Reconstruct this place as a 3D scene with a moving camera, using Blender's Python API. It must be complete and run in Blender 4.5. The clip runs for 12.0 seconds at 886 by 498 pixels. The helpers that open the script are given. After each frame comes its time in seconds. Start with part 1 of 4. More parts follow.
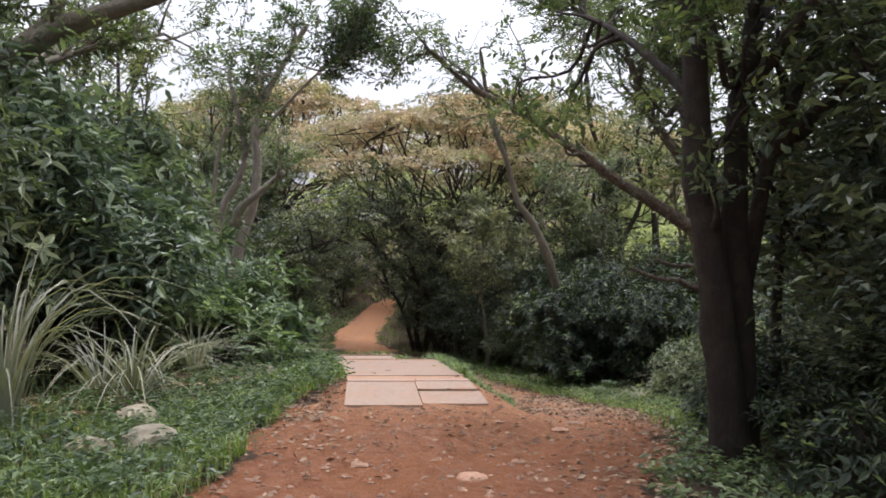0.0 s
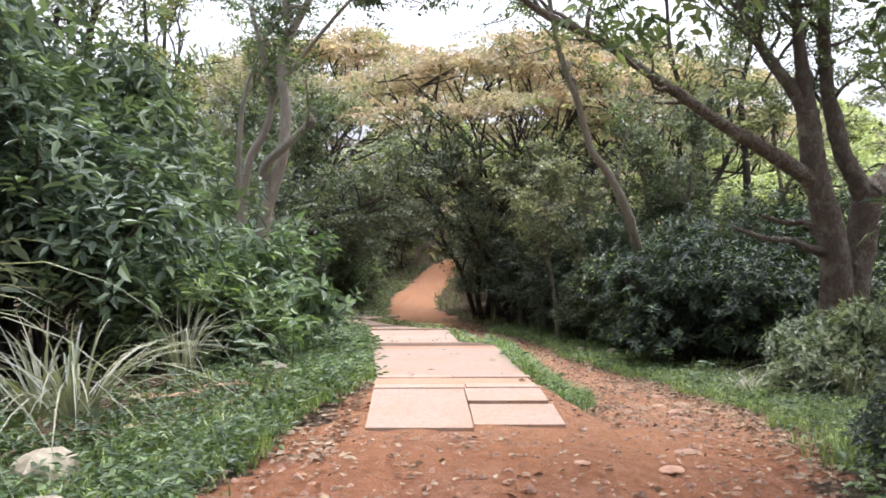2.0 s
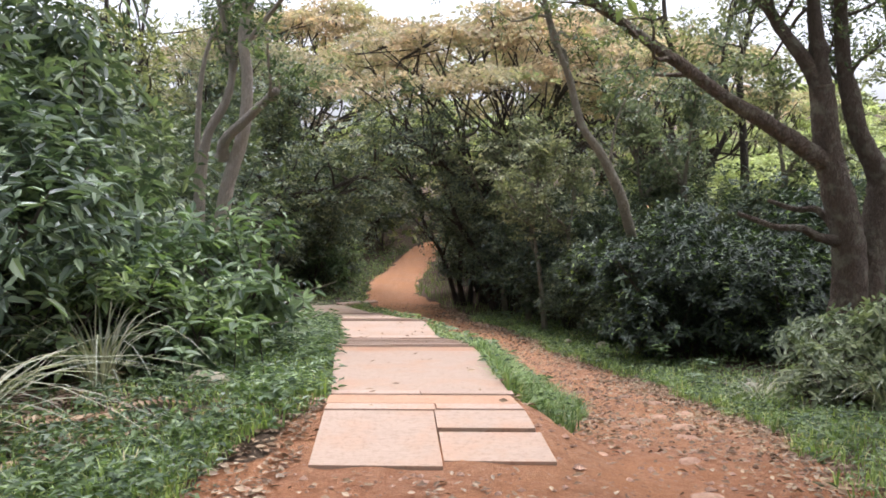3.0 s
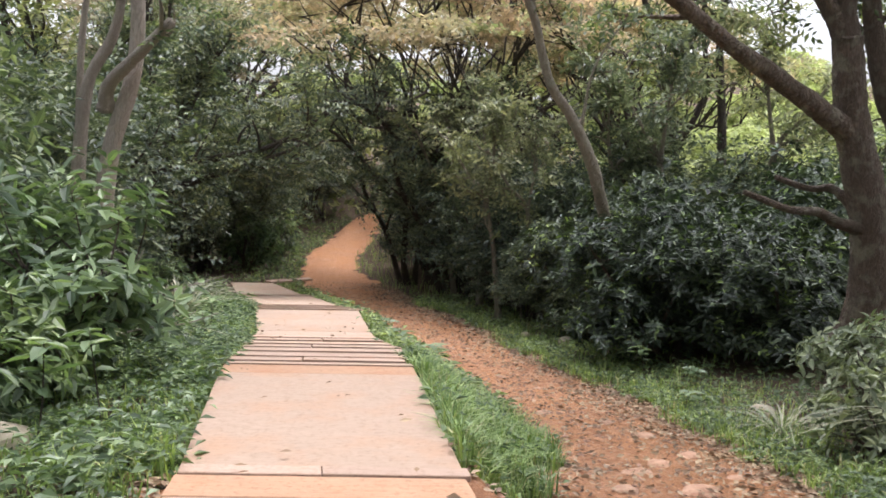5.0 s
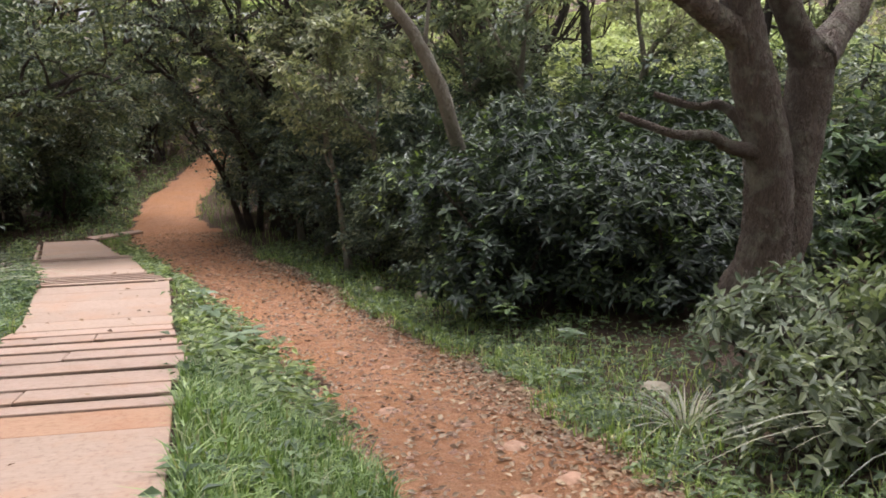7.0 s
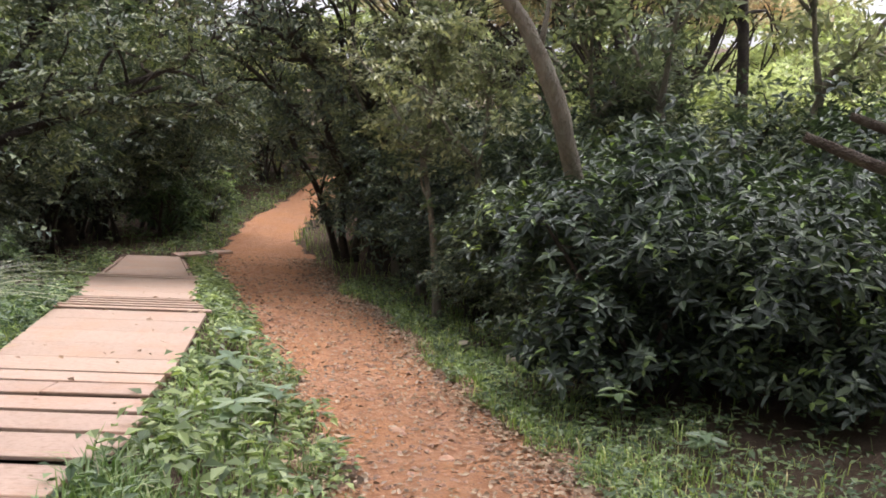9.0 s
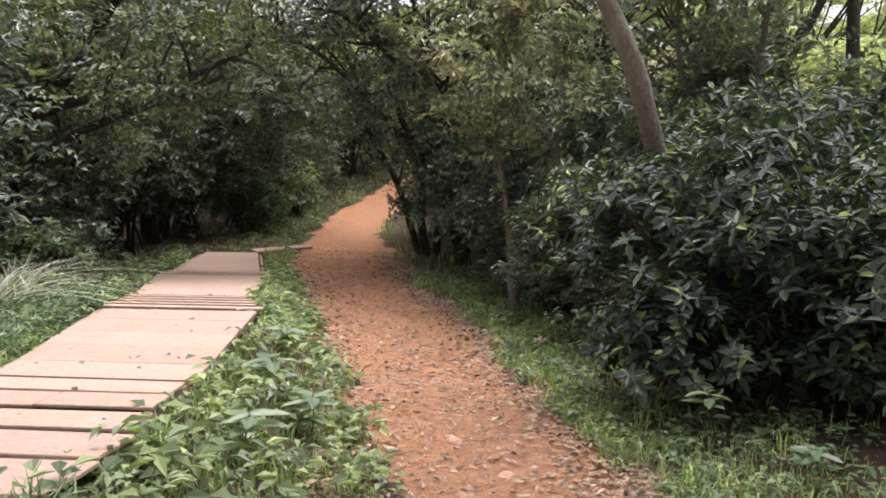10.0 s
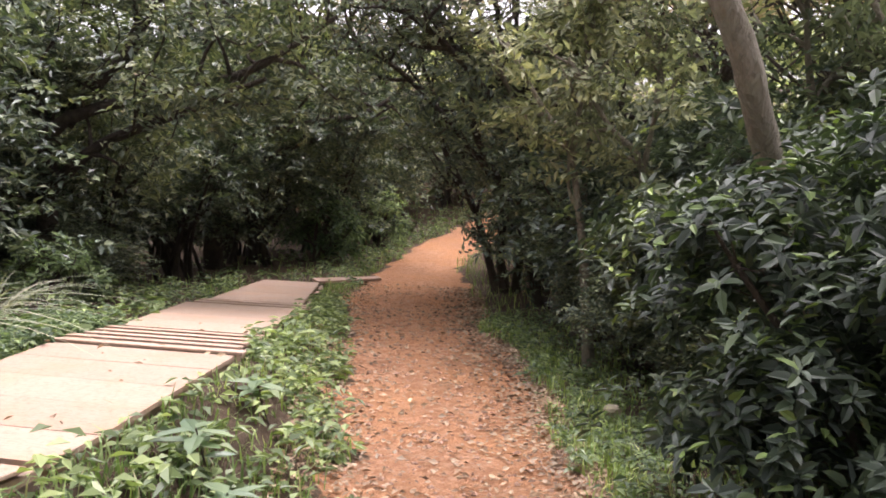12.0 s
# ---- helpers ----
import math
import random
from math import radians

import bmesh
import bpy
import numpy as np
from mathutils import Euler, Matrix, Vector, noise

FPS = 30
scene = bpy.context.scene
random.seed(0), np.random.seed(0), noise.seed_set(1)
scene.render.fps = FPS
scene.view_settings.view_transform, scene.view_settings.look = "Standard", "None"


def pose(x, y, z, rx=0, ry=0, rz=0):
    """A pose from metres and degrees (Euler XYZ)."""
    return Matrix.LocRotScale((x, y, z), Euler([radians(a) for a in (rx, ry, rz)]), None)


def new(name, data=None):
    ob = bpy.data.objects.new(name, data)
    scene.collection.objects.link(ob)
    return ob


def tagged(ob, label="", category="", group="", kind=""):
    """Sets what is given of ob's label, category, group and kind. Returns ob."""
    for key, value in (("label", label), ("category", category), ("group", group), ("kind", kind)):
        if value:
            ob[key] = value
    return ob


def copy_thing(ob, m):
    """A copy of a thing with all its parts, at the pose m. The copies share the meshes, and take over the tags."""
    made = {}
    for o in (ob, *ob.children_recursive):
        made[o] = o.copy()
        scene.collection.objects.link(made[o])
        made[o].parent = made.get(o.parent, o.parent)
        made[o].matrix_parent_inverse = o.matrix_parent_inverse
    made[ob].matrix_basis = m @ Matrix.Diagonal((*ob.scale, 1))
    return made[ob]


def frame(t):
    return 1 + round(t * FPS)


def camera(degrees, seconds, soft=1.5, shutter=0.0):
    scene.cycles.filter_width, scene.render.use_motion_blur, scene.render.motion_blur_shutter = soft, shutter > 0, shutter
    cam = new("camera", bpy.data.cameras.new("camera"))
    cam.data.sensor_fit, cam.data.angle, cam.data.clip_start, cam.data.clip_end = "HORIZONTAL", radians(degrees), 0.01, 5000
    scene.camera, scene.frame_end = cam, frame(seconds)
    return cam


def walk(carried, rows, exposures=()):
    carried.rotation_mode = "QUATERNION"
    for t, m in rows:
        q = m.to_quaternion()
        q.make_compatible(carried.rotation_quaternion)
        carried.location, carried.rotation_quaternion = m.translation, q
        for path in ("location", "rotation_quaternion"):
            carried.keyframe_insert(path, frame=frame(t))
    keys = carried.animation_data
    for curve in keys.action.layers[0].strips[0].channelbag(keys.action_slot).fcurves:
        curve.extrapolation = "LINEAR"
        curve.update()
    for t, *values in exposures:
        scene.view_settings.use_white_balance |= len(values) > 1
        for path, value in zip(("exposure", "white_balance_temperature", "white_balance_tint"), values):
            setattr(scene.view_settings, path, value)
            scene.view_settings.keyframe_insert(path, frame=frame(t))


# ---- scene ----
cam = camera(51.5, 12.0, 1.75)
METRES, EYE, TILT, LEAN, TURN = 14.4, 1.5, 0.0, 0.0, 0.0
ROWS = [
    (0.0, 0.0, 0.0, 0.0, -0.0, 0.0, -0.0),
    (0.5, 0.0051, 0.0533, 0.0013, 1.56, 0.3, 0.02),
    (1.0, 0.0077, 0.1006, 0.0037, 1.89, 0.72, 0.67),
    (1.5, 0.0071, 0.1408, 0.0033, 3.53, 0.66, 0.69),
    (2.0, 0.0044, 0.187, 0.0025, 4.03, -2.7, 0.94),
    (2.5, 0.0069, 0.2344, 0.0035, 4.03, -3.67, 0.52),
    (3.0, 0.0066, 0.2805, 0.0041, 3.12, -3.98, 0.44),
    (5.0, 0.0061, 0.4575, 0.0, -0.03, -5.87, -0.94),
    (5.5, 0.0091, 0.4968, -0.003, -3.97, -9.73, 2.18),
    (6.0, 0.02, 0.5375, 0.0009, -7.53, -9.29, 2.12),
    (6.5, 0.0293, 0.5735, -0.0001, -9.25, -10.08, 1.38),
    (7.0, 0.0467, 0.6095, 0.0016, -8.28, -10.61, 1.54),
    (7.5, 0.0603, 0.6531, -0.0035, -6.86, -10.03, -0.16),
    (9.5, 0.0935, 0.8, -0.0271, 2.92, -7.95, -1.03),
    (10.0, 0.1052, 0.8295, -0.0329, 6.16, -8.66, 0.2),
    (10.5, 0.1166, 0.8617, -0.0388, 9.39, -8.73, 0.08),
    (11.0, 0.1234, 0.8968, -0.0427, 8.58, -9.1, 0.53),
    (11.5, 0.1279, 0.9349, -0.05, 11.22, -6.37, -0.4),
    (12.0, 0.1288, 0.9767, -0.0543, 13.46, -6.43, -1.1),
]
EXPOSURES = [(0.0, 0.0, 6000, 18), (1.5, 0.08, 6000, 19), (2.1, 0.7, 5850, 17), (3.2, 0.46, 5950, 17), (5.0, 0.52, 6100, 16), (6.5, 0.32, 6150, 18), (9.5, 0.58, 6150, 20), (12.0, 0.9, 6350, 24)]
walk(cam, [(t, pose(0, 0, EYE, TILT, LEAN, TURN) @ pose(METRES * x, METRES * y, METRES * z, 90 + pitch, roll, yaw)) for t, x, y, z, yaw, pitch, roll in ROWS], EXPOSURES)

# ---- world and sun: a bright, hazy overcast sky ----
SUN_ELEVATION, SUN_TURN = 76.0, 28.0
world = bpy.data.worlds.new("sky")
scene.world = world
world.use_nodes = True
wn = world.node_tree
sky = wn.nodes.new("ShaderNodeTexSky")
sky.sky_type, sky.sun_disc = "NISHITA", False
sky.sun_elevation, sky.sun_rotation = radians(SUN_ELEVATION), radians(SUN_TURN)
sky.air_density, sky.dust_density, sky.ozone_density = 1.0, 6.0, 1.0
pale = wn.nodes.new("ShaderNodeHueSaturation")
pale.inputs["Saturation"].default_value = 0.15
pale.inputs["Value"].default_value = 1.95
wn.links.new(sky.outputs[0], pale.inputs["Color"])
wn.links.new(pale.outputs[0], wn.nodes["Background"].inputs["Color"])
wn.nodes["Background"].inputs["Strength"].default_value = 0.15
sun = new("sun", bpy.data.lights.new("sun", "SUN"))
sun.data.energy, sun.data.angle, sun.data.color = 1.0, radians(60), (1.0, 0.95, 0.88)
sun.matrix_world = pose(0, 0, 20, 0, 0, -SUN_TURN) @ pose(0, 0, 0, SUN_ELEVATION - 90, 0, 0)


# ---- materials ----
def mat_new(name):
    m = bpy.data.materials.new(name)
    m.use_nodes = True
    return m, m.node_tree.nodes, m.node_tree.links, m.node_tree.nodes["Principled BSDF"]


def node(ns, kind, **values):
    n = ns.new(kind)
    for key, value in values.items():
        n.inputs[key.replace("_", " ")].default_value = value
    return n


def ramp(ns, ls, source, stops):
    r = ns.new("ShaderNodeValToRGB")
    while len(r.color_ramp.elements) < len(stops):
        r.color_ramp.elements.new(0.5)
    for e, (at, c) in zip(r.color_ramp.elements, stops):
        e.position, e.color = at, (*c, 1)
    ls.new(source, r.inputs[0])
    return r.outputs[0]


def mix(ns, ls, factor, a, b, way="MIX"):
    m = ns.new("ShaderNodeMix")
    m.data_type, m.blend_type = "RGBA", way
    for socket, v in ((m.inputs[0], factor), (m.inputs[6], a), (m.inputs[7], b)):
        if isinstance(v, (int, float)):
            socket.default_value = v
        elif isinstance(v, tuple):
            socket.default_value = (*v, 1)
        else:
            ls.new(v, socket)
    return m.outputs[2]


def where(ns, ls):
    g = ns.new("ShaderNodeNewGeometry")
    return g.outputs["Position"]


def fractal(ns, ls, scale, detail=6.0, rough=0.6, at=None):
    n = node(ns, "ShaderNodeTexNoise", Scale=scale, Detail=detail, Roughness=rough)
    ls.new(at if at else where(ns, ls), n.inputs["Vector"])
    return n.outputs["Fac"]


def bump(ns, ls, bsdf, height, strength, distance):
    b = node(ns, "ShaderNodeBump", Strength=strength, Distance=distance)
    ls.new(height, b.inputs["Height"])
    ls.new(b.outputs[0], bsdf.inputs["Normal"])


def leaf_material(name, dark, mid, light, gloss=0.42, through_light=0.25, odd=None, shine=(1.3, 1.5, 0.6), bloom=None):
    """Leaves: a colour of its own for each leaf and each plant, a waxy top, some light coming through."""
    m, ns, ls, b = mat_new(name)
    g, o = ns.new("ShaderNodeNewGeometry"), ns.new("ShaderNodeObjectInfo")
    stops = [(0.0, dark), (0.5, mid), (0.9, light)] + ([(0.97, odd)] if odd else [])
    leaf = ramp(ns, ls, g.outputs["Random Per Island"], stops)
    tone = ramp(ns, ls, o.outputs["Random"], [(0.0, (0.72, 0.78, 0.75)), (1.0, (1.2, 1.15, 1.0))])
    colour = mix(ns, ls, 1.0, leaf, tone, "MULTIPLY")
    spots = ramp(ns, ls, fractal(ns, ls, 1.6, 3), [(0.35, (0.75, 0.78, 0.8)), (0.7, (1.2, 1.18, 1.05))])
    colour = mix(ns, ls, 1.0, colour, spots, "MULTIPLY")
    if bloom:
        # whole boughs differ: some in flower, some in green leaf
        colour = mix(ns, ls, 1.0, colour, ramp(ns, ls, fractal(ns, ls, 0.33, 2), [(0.38, bloom[0]), (0.5, (1, 1, 1)), (0.62, bloom[1])]), "MULTIPLY")
    ls.new(colour, b.inputs["Base Color"])
    b.inputs["Roughness"].default_value = gloss
    t = ns.new("ShaderNodeBsdfTranslucent")
    ls.new(mix(ns, ls, 1.0, colour, shine, "MULTIPLY"), t.inputs["Color"])
    s = node(ns, "ShaderNodeMixShader", Fac=through_light)
    ls.new(b.outputs[0], s.inputs[1])
    ls.new(t.outputs[0], s.inputs[2])
    ls.new(s.outputs[0], ns["Material Output"].inputs["Surface"])
    return m


def bark_material(name, dark, light, scale=9.0, moss=None, cracked=0.3):
    m, ns, ls, b = mat_new(name)
    c = ns.new("ShaderNodeTexCoord")
    st = node(ns, "ShaderNodeMapping", Scale=(1, 1, 0.35))
    ls.new(c.outputs["Object"], st.inputs["Vector"])
    grain = fractal(ns, ls, scale * 4, 8, 0.7, st.outputs[0])
    patch = fractal(ns, ls, scale * 0.4, 4, 0.6)
    colour = mix(ns, ls, patch, ramp(ns, ls, grain, [(0.3, dark), (0.7, light)]), ramp(ns, ls, grain, [(0.35, light), (0.75, dark)]))
    crack = node(ns, "ShaderNodeTexVoronoi", Scale=scale * 3)
    crack.feature = "DISTANCE_TO_EDGE"
    warp = mix(ns, ls, 0.22, st.outputs[0], node(ns, "ShaderNodeTexNoise", Scale=scale * 2.5, Detail=5.0).outputs["Color"])
    ls.new(warp, crack.inputs["Vector"])
    plate = ramp(ns, ls, crack.outputs["Distance"], [(0.0, (0.35, 0.33, 0.32)), (0.18, (1, 1, 1))])
    colour = mix(ns, ls, cracked, colour, plate, "MULTIPLY")
    if moss:
        colour = mix(ns, ls, ramp(ns, ls, fractal(ns, ls, 5, 5), [(0.5, (0, 0, 0)), (0.68, (0.8, 0.8, 0.8))]), colour, moss)
    ls.new(colour, b.inputs["Base Color"])
    b.inputs["Roughness"].default_value = 0.85
    h = mix(ns, ls, 1 - cracked, ramp(ns, ls, crack.outputs["Distance"], [(0.0, (0, 0, 0)), (0.3, (1, 1, 1))]), grain)
    bump(ns, ls, b, mix(ns, ls, 0.4, h, patch), 1.0, 0.045)
    return m


def ground_material():
    """Orange-red clay where feet have worn it bare, dark litter and humus elsewhere."""
    m, ns, ls, b = mat_new("clay_and_humus")
    a = ns.new("ShaderNodeAttribute")
    a.attribute_name = "worn"
    fine, wide, mid = fractal(ns, ls, 45, 8, 0.7), fractal(ns, ls, 1.1, 5), fractal(ns, ls, 9, 6, 0.65)
    clay = ramp(ns, ls, mid, [(0.25, (0.34, 0.155, 0.080)), (0.5, (0.555, 0.298, 0.166)), (0.78, (0.67, 0.435, 0.285))])
    clay = mix(ns, ls, ramp(ns, ls, wide, [(0.4, (0, 0, 0)), (0.65, (0.75, 0.75, 0.75))]), clay, (0.60, 0.305, 0.145))
    grit = fractal(ns, ls, 110, 6, 0.75)
    clay = mix(ns, ls, 0.5, clay, ramp(ns, ls, grit, [(0.36, (0.5, 0.46, 0.44)), (0.55, (1.05, 1.03, 1.02)), (0.72, (1.3, 1.3, 1.3))]), "MULTIPLY")
    clay = mix(ns, ls, 0.7, clay, ramp(ns, ls, fine, [(0.3, (0.55, 0.5, 0.48)), (0.7, (1.15, 1.12, 1.1))]), "MULTIPLY")
    chips = node(ns, "ShaderNodeTexVoronoi", Scale=26.0)
    ls.new(where(ns, ls), chips.inputs["Vector"])
    pick = ramp(ns, ls, chips.outputs["Color"], [(0.74, (0, 0, 0)), (0.80, (1, 1, 1))])
    core = ramp(ns, ls, chips.outputs["Distance"], [(0.25, (1, 1, 1)), (0.45, (0, 0, 0))])
    clay = mix(ns, ls, mix(ns, ls, 1.0, pick, core, "MULTIPLY"), clay, (0.50, 0.31, 0.21))
    iron = ns.new("ShaderNodeAttribute")
    iron.attribute_name = "iron"
    clay = mix(ns, ls, iron.outputs["Fac"], clay, mix(ns, ls, 1.0, clay, (0.80, 0.68, 0.64), "MULTIPLY"))
    humus = ramp(ns, ls, fine, [(0.3, (0.055, 0.040, 0.027)), (0.6, (0.135, 0.094, 0.062)), (0.8, (0.24, 0.165, 0.11))])
    edge = ns.new("ShaderNodeMath")
    edge.operation = "MULTIPLY_ADD"
    ls.new(mid, edge.inputs[0])
    edge.inputs[1].default_value = 0.7
    shift = ns.new("ShaderNodeMath")
    shift.operation = "SUBTRACT"
    ls.new(a.outputs["Fac"], shift.inputs[0])
    shift.inputs[1].default_value = 0.35
    ls.new(shift.outputs[0], edge.inputs[2])
    mask = ramp(ns, ls, edge.outputs[0], [(0.38, (0, 0, 0)), (0.56, (1, 1, 1))])
    ls.new(mix(ns, ls, mask, humus, clay), b.inputs["Base Color"])
    b.inputs["Roughness"].default_value = 0.95
    b.inputs["Specular IOR Level"].default_value = 0.2
    bump(ns, ls, b, mix(ns, ls, 0.3, mix(ns, ls, 0.55, fine, mid), grit), 1.0, 0.09)
    return m


def board_material(name, pale_wood, dusty):
    """Weathered plywood, dusted with clay."""
    m, ns, ls, b = mat_new(name)
    o = ns.new("ShaderNodeObjectInfo")
    c = ns.new("ShaderNodeTexCoord")
    st = node(ns, "ShaderNodeMapping", Scale=(0.6, 6, 6))
    ls.new(c.outputs["Object"], st.inputs["Vector"])
    grain = fractal(ns, ls, 14, 8, 0.65, st.outputs[0])
    wood = ramp(ns, ls, grain, [(0.3, tuple(v * 0.8 for v in pale_wood)), (0.6, pale_wood), (0.85, tuple(min(1, v * 1.12) for v in pale_wood))])
    dust = ramp(ns, ls, fractal(ns, ls, 2.2, 6, 0.65), [(0.48, (0, 0, 0)), (0.72, (0.75, 0.75, 0.75))])
    colour = mix(ns, ls, dust, wood, dusty)
    scuff = ramp(ns, ls, fractal(ns, ls, 30, 6, 0.7), [(0.33, (0.62, 0.55, 0.5)), (0.5, (1, 1, 1))])
    colour = mix(ns, ls, 0.6, colour, scuff, "MULTIPLY")
    colour = mix(ns, ls, 1.0, colour, ramp(ns, ls, o.outputs["Random"], [(0, (0.88, 0.87, 0.86)), (1, (1.06, 1.06, 1.06))]), "MULTIPLY")
    ls.new(colour, b.inputs["Base Color"])
    b.inputs["Roughness"].default_value = 0.8
    bump(ns, ls, b, mix(ns, ls, 0.5, grain, scuff), 0.35, 0.01)
    return m


def mottled(name, a, c, scale, rough=0.9, depth=0.01):
    m, ns, ls, b = mat_new(name)
    o = ns.new("ShaderNodeObjectInfo")
    g = ns.new("ShaderNodeNewGeometry")
    f = fractal(ns, ls, scale, 7, 0.65)
    colour = ramp(ns, ls, f, [(0.3, a), (0.7, c)])
    colour = mix(ns, ls, 1.0, colour, ramp(ns, ls, o.outputs["Random"], [(0, (0.8, 0.8, 0.8)), (1, (1.15, 1.12, 1.1))]), "MULTIPLY")
    colour = mix(ns, ls, 1.0, colour, ramp(ns, ls, g.outputs["Random Per Island"], [(0, (0.7, 0.68, 0.66)), (1, (1.2, 1.2, 1.2))]), "MULTIPLY")
    ls.new(colour, b.inputs["Base Color"])
    b.inputs["Roughness"].default_value = rough
    bump(ns, ls, b, f, 0.6, depth)
    return m


LAUREL = leaf_material("laurel_leaf", (0.028, 0.040, 0.029), (0.056, 0.076, 0.053), (0.115, 0.148, 0.086), 0.5, 0.15, (0.28, 0.37, 0.12))
THICKET = leaf_material("thicket_leaf", (0.054, 0.071, 0.059), (0.113, 0.140, 0.113), (0.230, 0.253, 0.169), 0.42, 0.2)
FRESH = leaf_material("fresh_leaf", (0.077, 0.110, 0.076), (0.165, 0.222, 0.145), (0.310, 0.393, 0.235), 0.38, 0.3)
CANOPY = leaf_material("canopy_leaf", (0.062, 0.083, 0.055), (0.128, 0.166, 0.104), (0.26, 0.305, 0.18), 0.40, 0.3)
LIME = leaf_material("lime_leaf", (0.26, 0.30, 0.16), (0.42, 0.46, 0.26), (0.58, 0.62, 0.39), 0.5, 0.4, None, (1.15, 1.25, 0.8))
GOLD = leaf_material("golden_leaf", (0.27, 0.26, 0.185), (0.45, 0.395, 0.30), (0.61, 0.525, 0.425), 0.6, 0.4, (0.40, 0.42, 0.24), (1.1, 1.05, 0.8), ((0.8, 0.94, 0.72), (1.14, 1.0, 1.02)))
OLIVE = leaf_material("olive_leaf", (0.10, 0.115, 0.065), (0.20, 0.215, 0.12), (0.38, 0.38, 0.22), 0.5, 0.35, None, (1.2, 1.3, 0.75))
WEED = leaf_material("weed_leaf", (0.078, 0.112, 0.062), (0.158, 0.210, 0.115), (0.300, 0.366, 0.190), 0.42, 0.25)
GRASS = leaf_material("grass_blade", (0.118, 0.182, 0.066), (0.238, 0.325, 0.128), (0.41, 0.49, 0.212), 0.5, 0.3, (0.483, 0.420, 0.286))
GREY_LEAF = leaf_material("grey_green_leaf", (0.10, 0.122, 0.088), (0.215, 0.245, 0.185), (0.40, 0.43, 0.345), 0.4, 0.25)
LONG = leaf_material("long_leaf", (0.062, 0.086, 0.066), (0.155, 0.197, 0.148), (0.34, 0.395, 0.29), 0.36, 0.25)
MID = leaf_material("mid_green_leaf", (0.113, 0.127, 0.086), (0.21, 0.228, 0.15), (0.37, 0.38, 0.255), 0.42, 0.3, None, (1.2, 1.3, 0.8))
REED = leaf_material("reed_blade", (0.16, 0.163, 0.125), (0.35, 0.345, 0.285), (0.60, 0.575, 0.50), 0.5, 0.15, (0.42, 0.34, 0.24))
DRY = leaf_material("dry_leaf", (0.15, 0.087, 0.06), (0.34, 0.225, 0.16), (0.50, 0.37, 0.285), 1.0, 0.03, None, (1.0, 0.8, 0.6))
BARK = bark_material("brown_bark", (0.04, 0.029, 0.021), (0.205, 0.148, 0.103), 7.0, (0.225, 0.205, 0.145), 0.55)
BARK_DARK = bark_material("dark_bark", (0.022, 0.017, 0.014), (0.085, 0.062, 0.046), 9.0, (0.085, 0.072, 0.045), 0.45)
BARK_PALE = bark_material("pale_bark", (0.22, 0.185, 0.15), (0.52, 0.45, 0.38), 7.0)
BARK_GREY = bark_material("grey_bark", (0.10, 0.087, 0.063), (0.30, 0.255, 0.185), 8.0, (0.20, 0.20, 0.14))
TWIG = bark_material("twig_bark", (0.04, 0.03, 0.02), (0.13, 0.10, 0.07), 14.0)
CLAY = ground_material()
PLY = board_material("dusty_plywood", (0.405, 0.292, 0.215), (0.41, 0.24, 0.145))
PLANK = board_material("dusty_plank", (0.44, 0.312, 0.235), (0.42, 0.245, 0.15))
DIRTY = board_material("clay_coated_board", (0.42, 0.245, 0.145), (0.36, 0.165, 0.08))
EDGE = board_material("board_edge", (0.36, 0.26, 0.19), (0.40, 0.20, 0.11))
STONE = mottled("clay_stone", (0.24, 0.12, 0.07), (0.42, 0.27, 0.18), 14, 0.9, 0.02)
PALE_STONE = mottled("pale_stone", (0.20, 0.175, 0.12), (0.42, 0.37, 0.27), 9, 0.9, 0.02)
PEBBLE = mottled("pebble", (0.30, 0.16, 0.098), (0.49, 0.31, 0.22), 30, 0.95, 0.005)


# ---- mesh helpers ----
def mesh_object(name, verts, faces, material, parent=None, smooth=False):
    me = bpy.data.meshes.new(name)
    me.from_pydata([tuple(v) for v in verts], [], [tuple(f) for f in faces])
    if smooth:
        me.shade_smooth()
    me.materials.append(material)
    ob = new(name, me)
    if parent:
        ob.parent = parent
    return ob


def part(name, bm, material, parent, label=""):
    me = bpy.data.meshes.new(name)
    bm.to_mesh(me)
    bm.free()
    me.materials.append(material)
    ob = new(name, me)
    ob.parent = parent
    return tagged(ob, label)


def thing(name, label, category, x=0.0, y=0.0, z=0.0, group="", kind=""):
    ob = new(name)
    ob.empty_display_size = 0.1
    ob.matrix_basis = pose(x, y, z)
    return tagged(ob, label, category, group, kind)


def unit(a):
    return a / np.maximum(np.linalg.norm(a, axis=-1, keepdims=True), 1e-9)


def spline(points, steps):
    """A smooth line through the points."""
    p = np.array(points, float)
    p = np.vstack([2 * p[0] - p[1], p, 2 * p[-1] - p[-2]])
    out = []
    for i in range(1, len(p) - 2):
        for u in np.linspace(0, 1, steps, endpoint=False):
            out.append(0.5 * (2 * p[i] + (p[i + 1] - p[i - 1]) * u + (2 * p[i - 1] - 5 * p[i] + 4 * p[i + 1] - p[i + 2]) * u * u
                              + (3 * p[i] - p[i - 1] - 3 * p[i + 1] + p[i + 2]) * u ** 3))
    out.append(p[-2])
    return np.array(out)


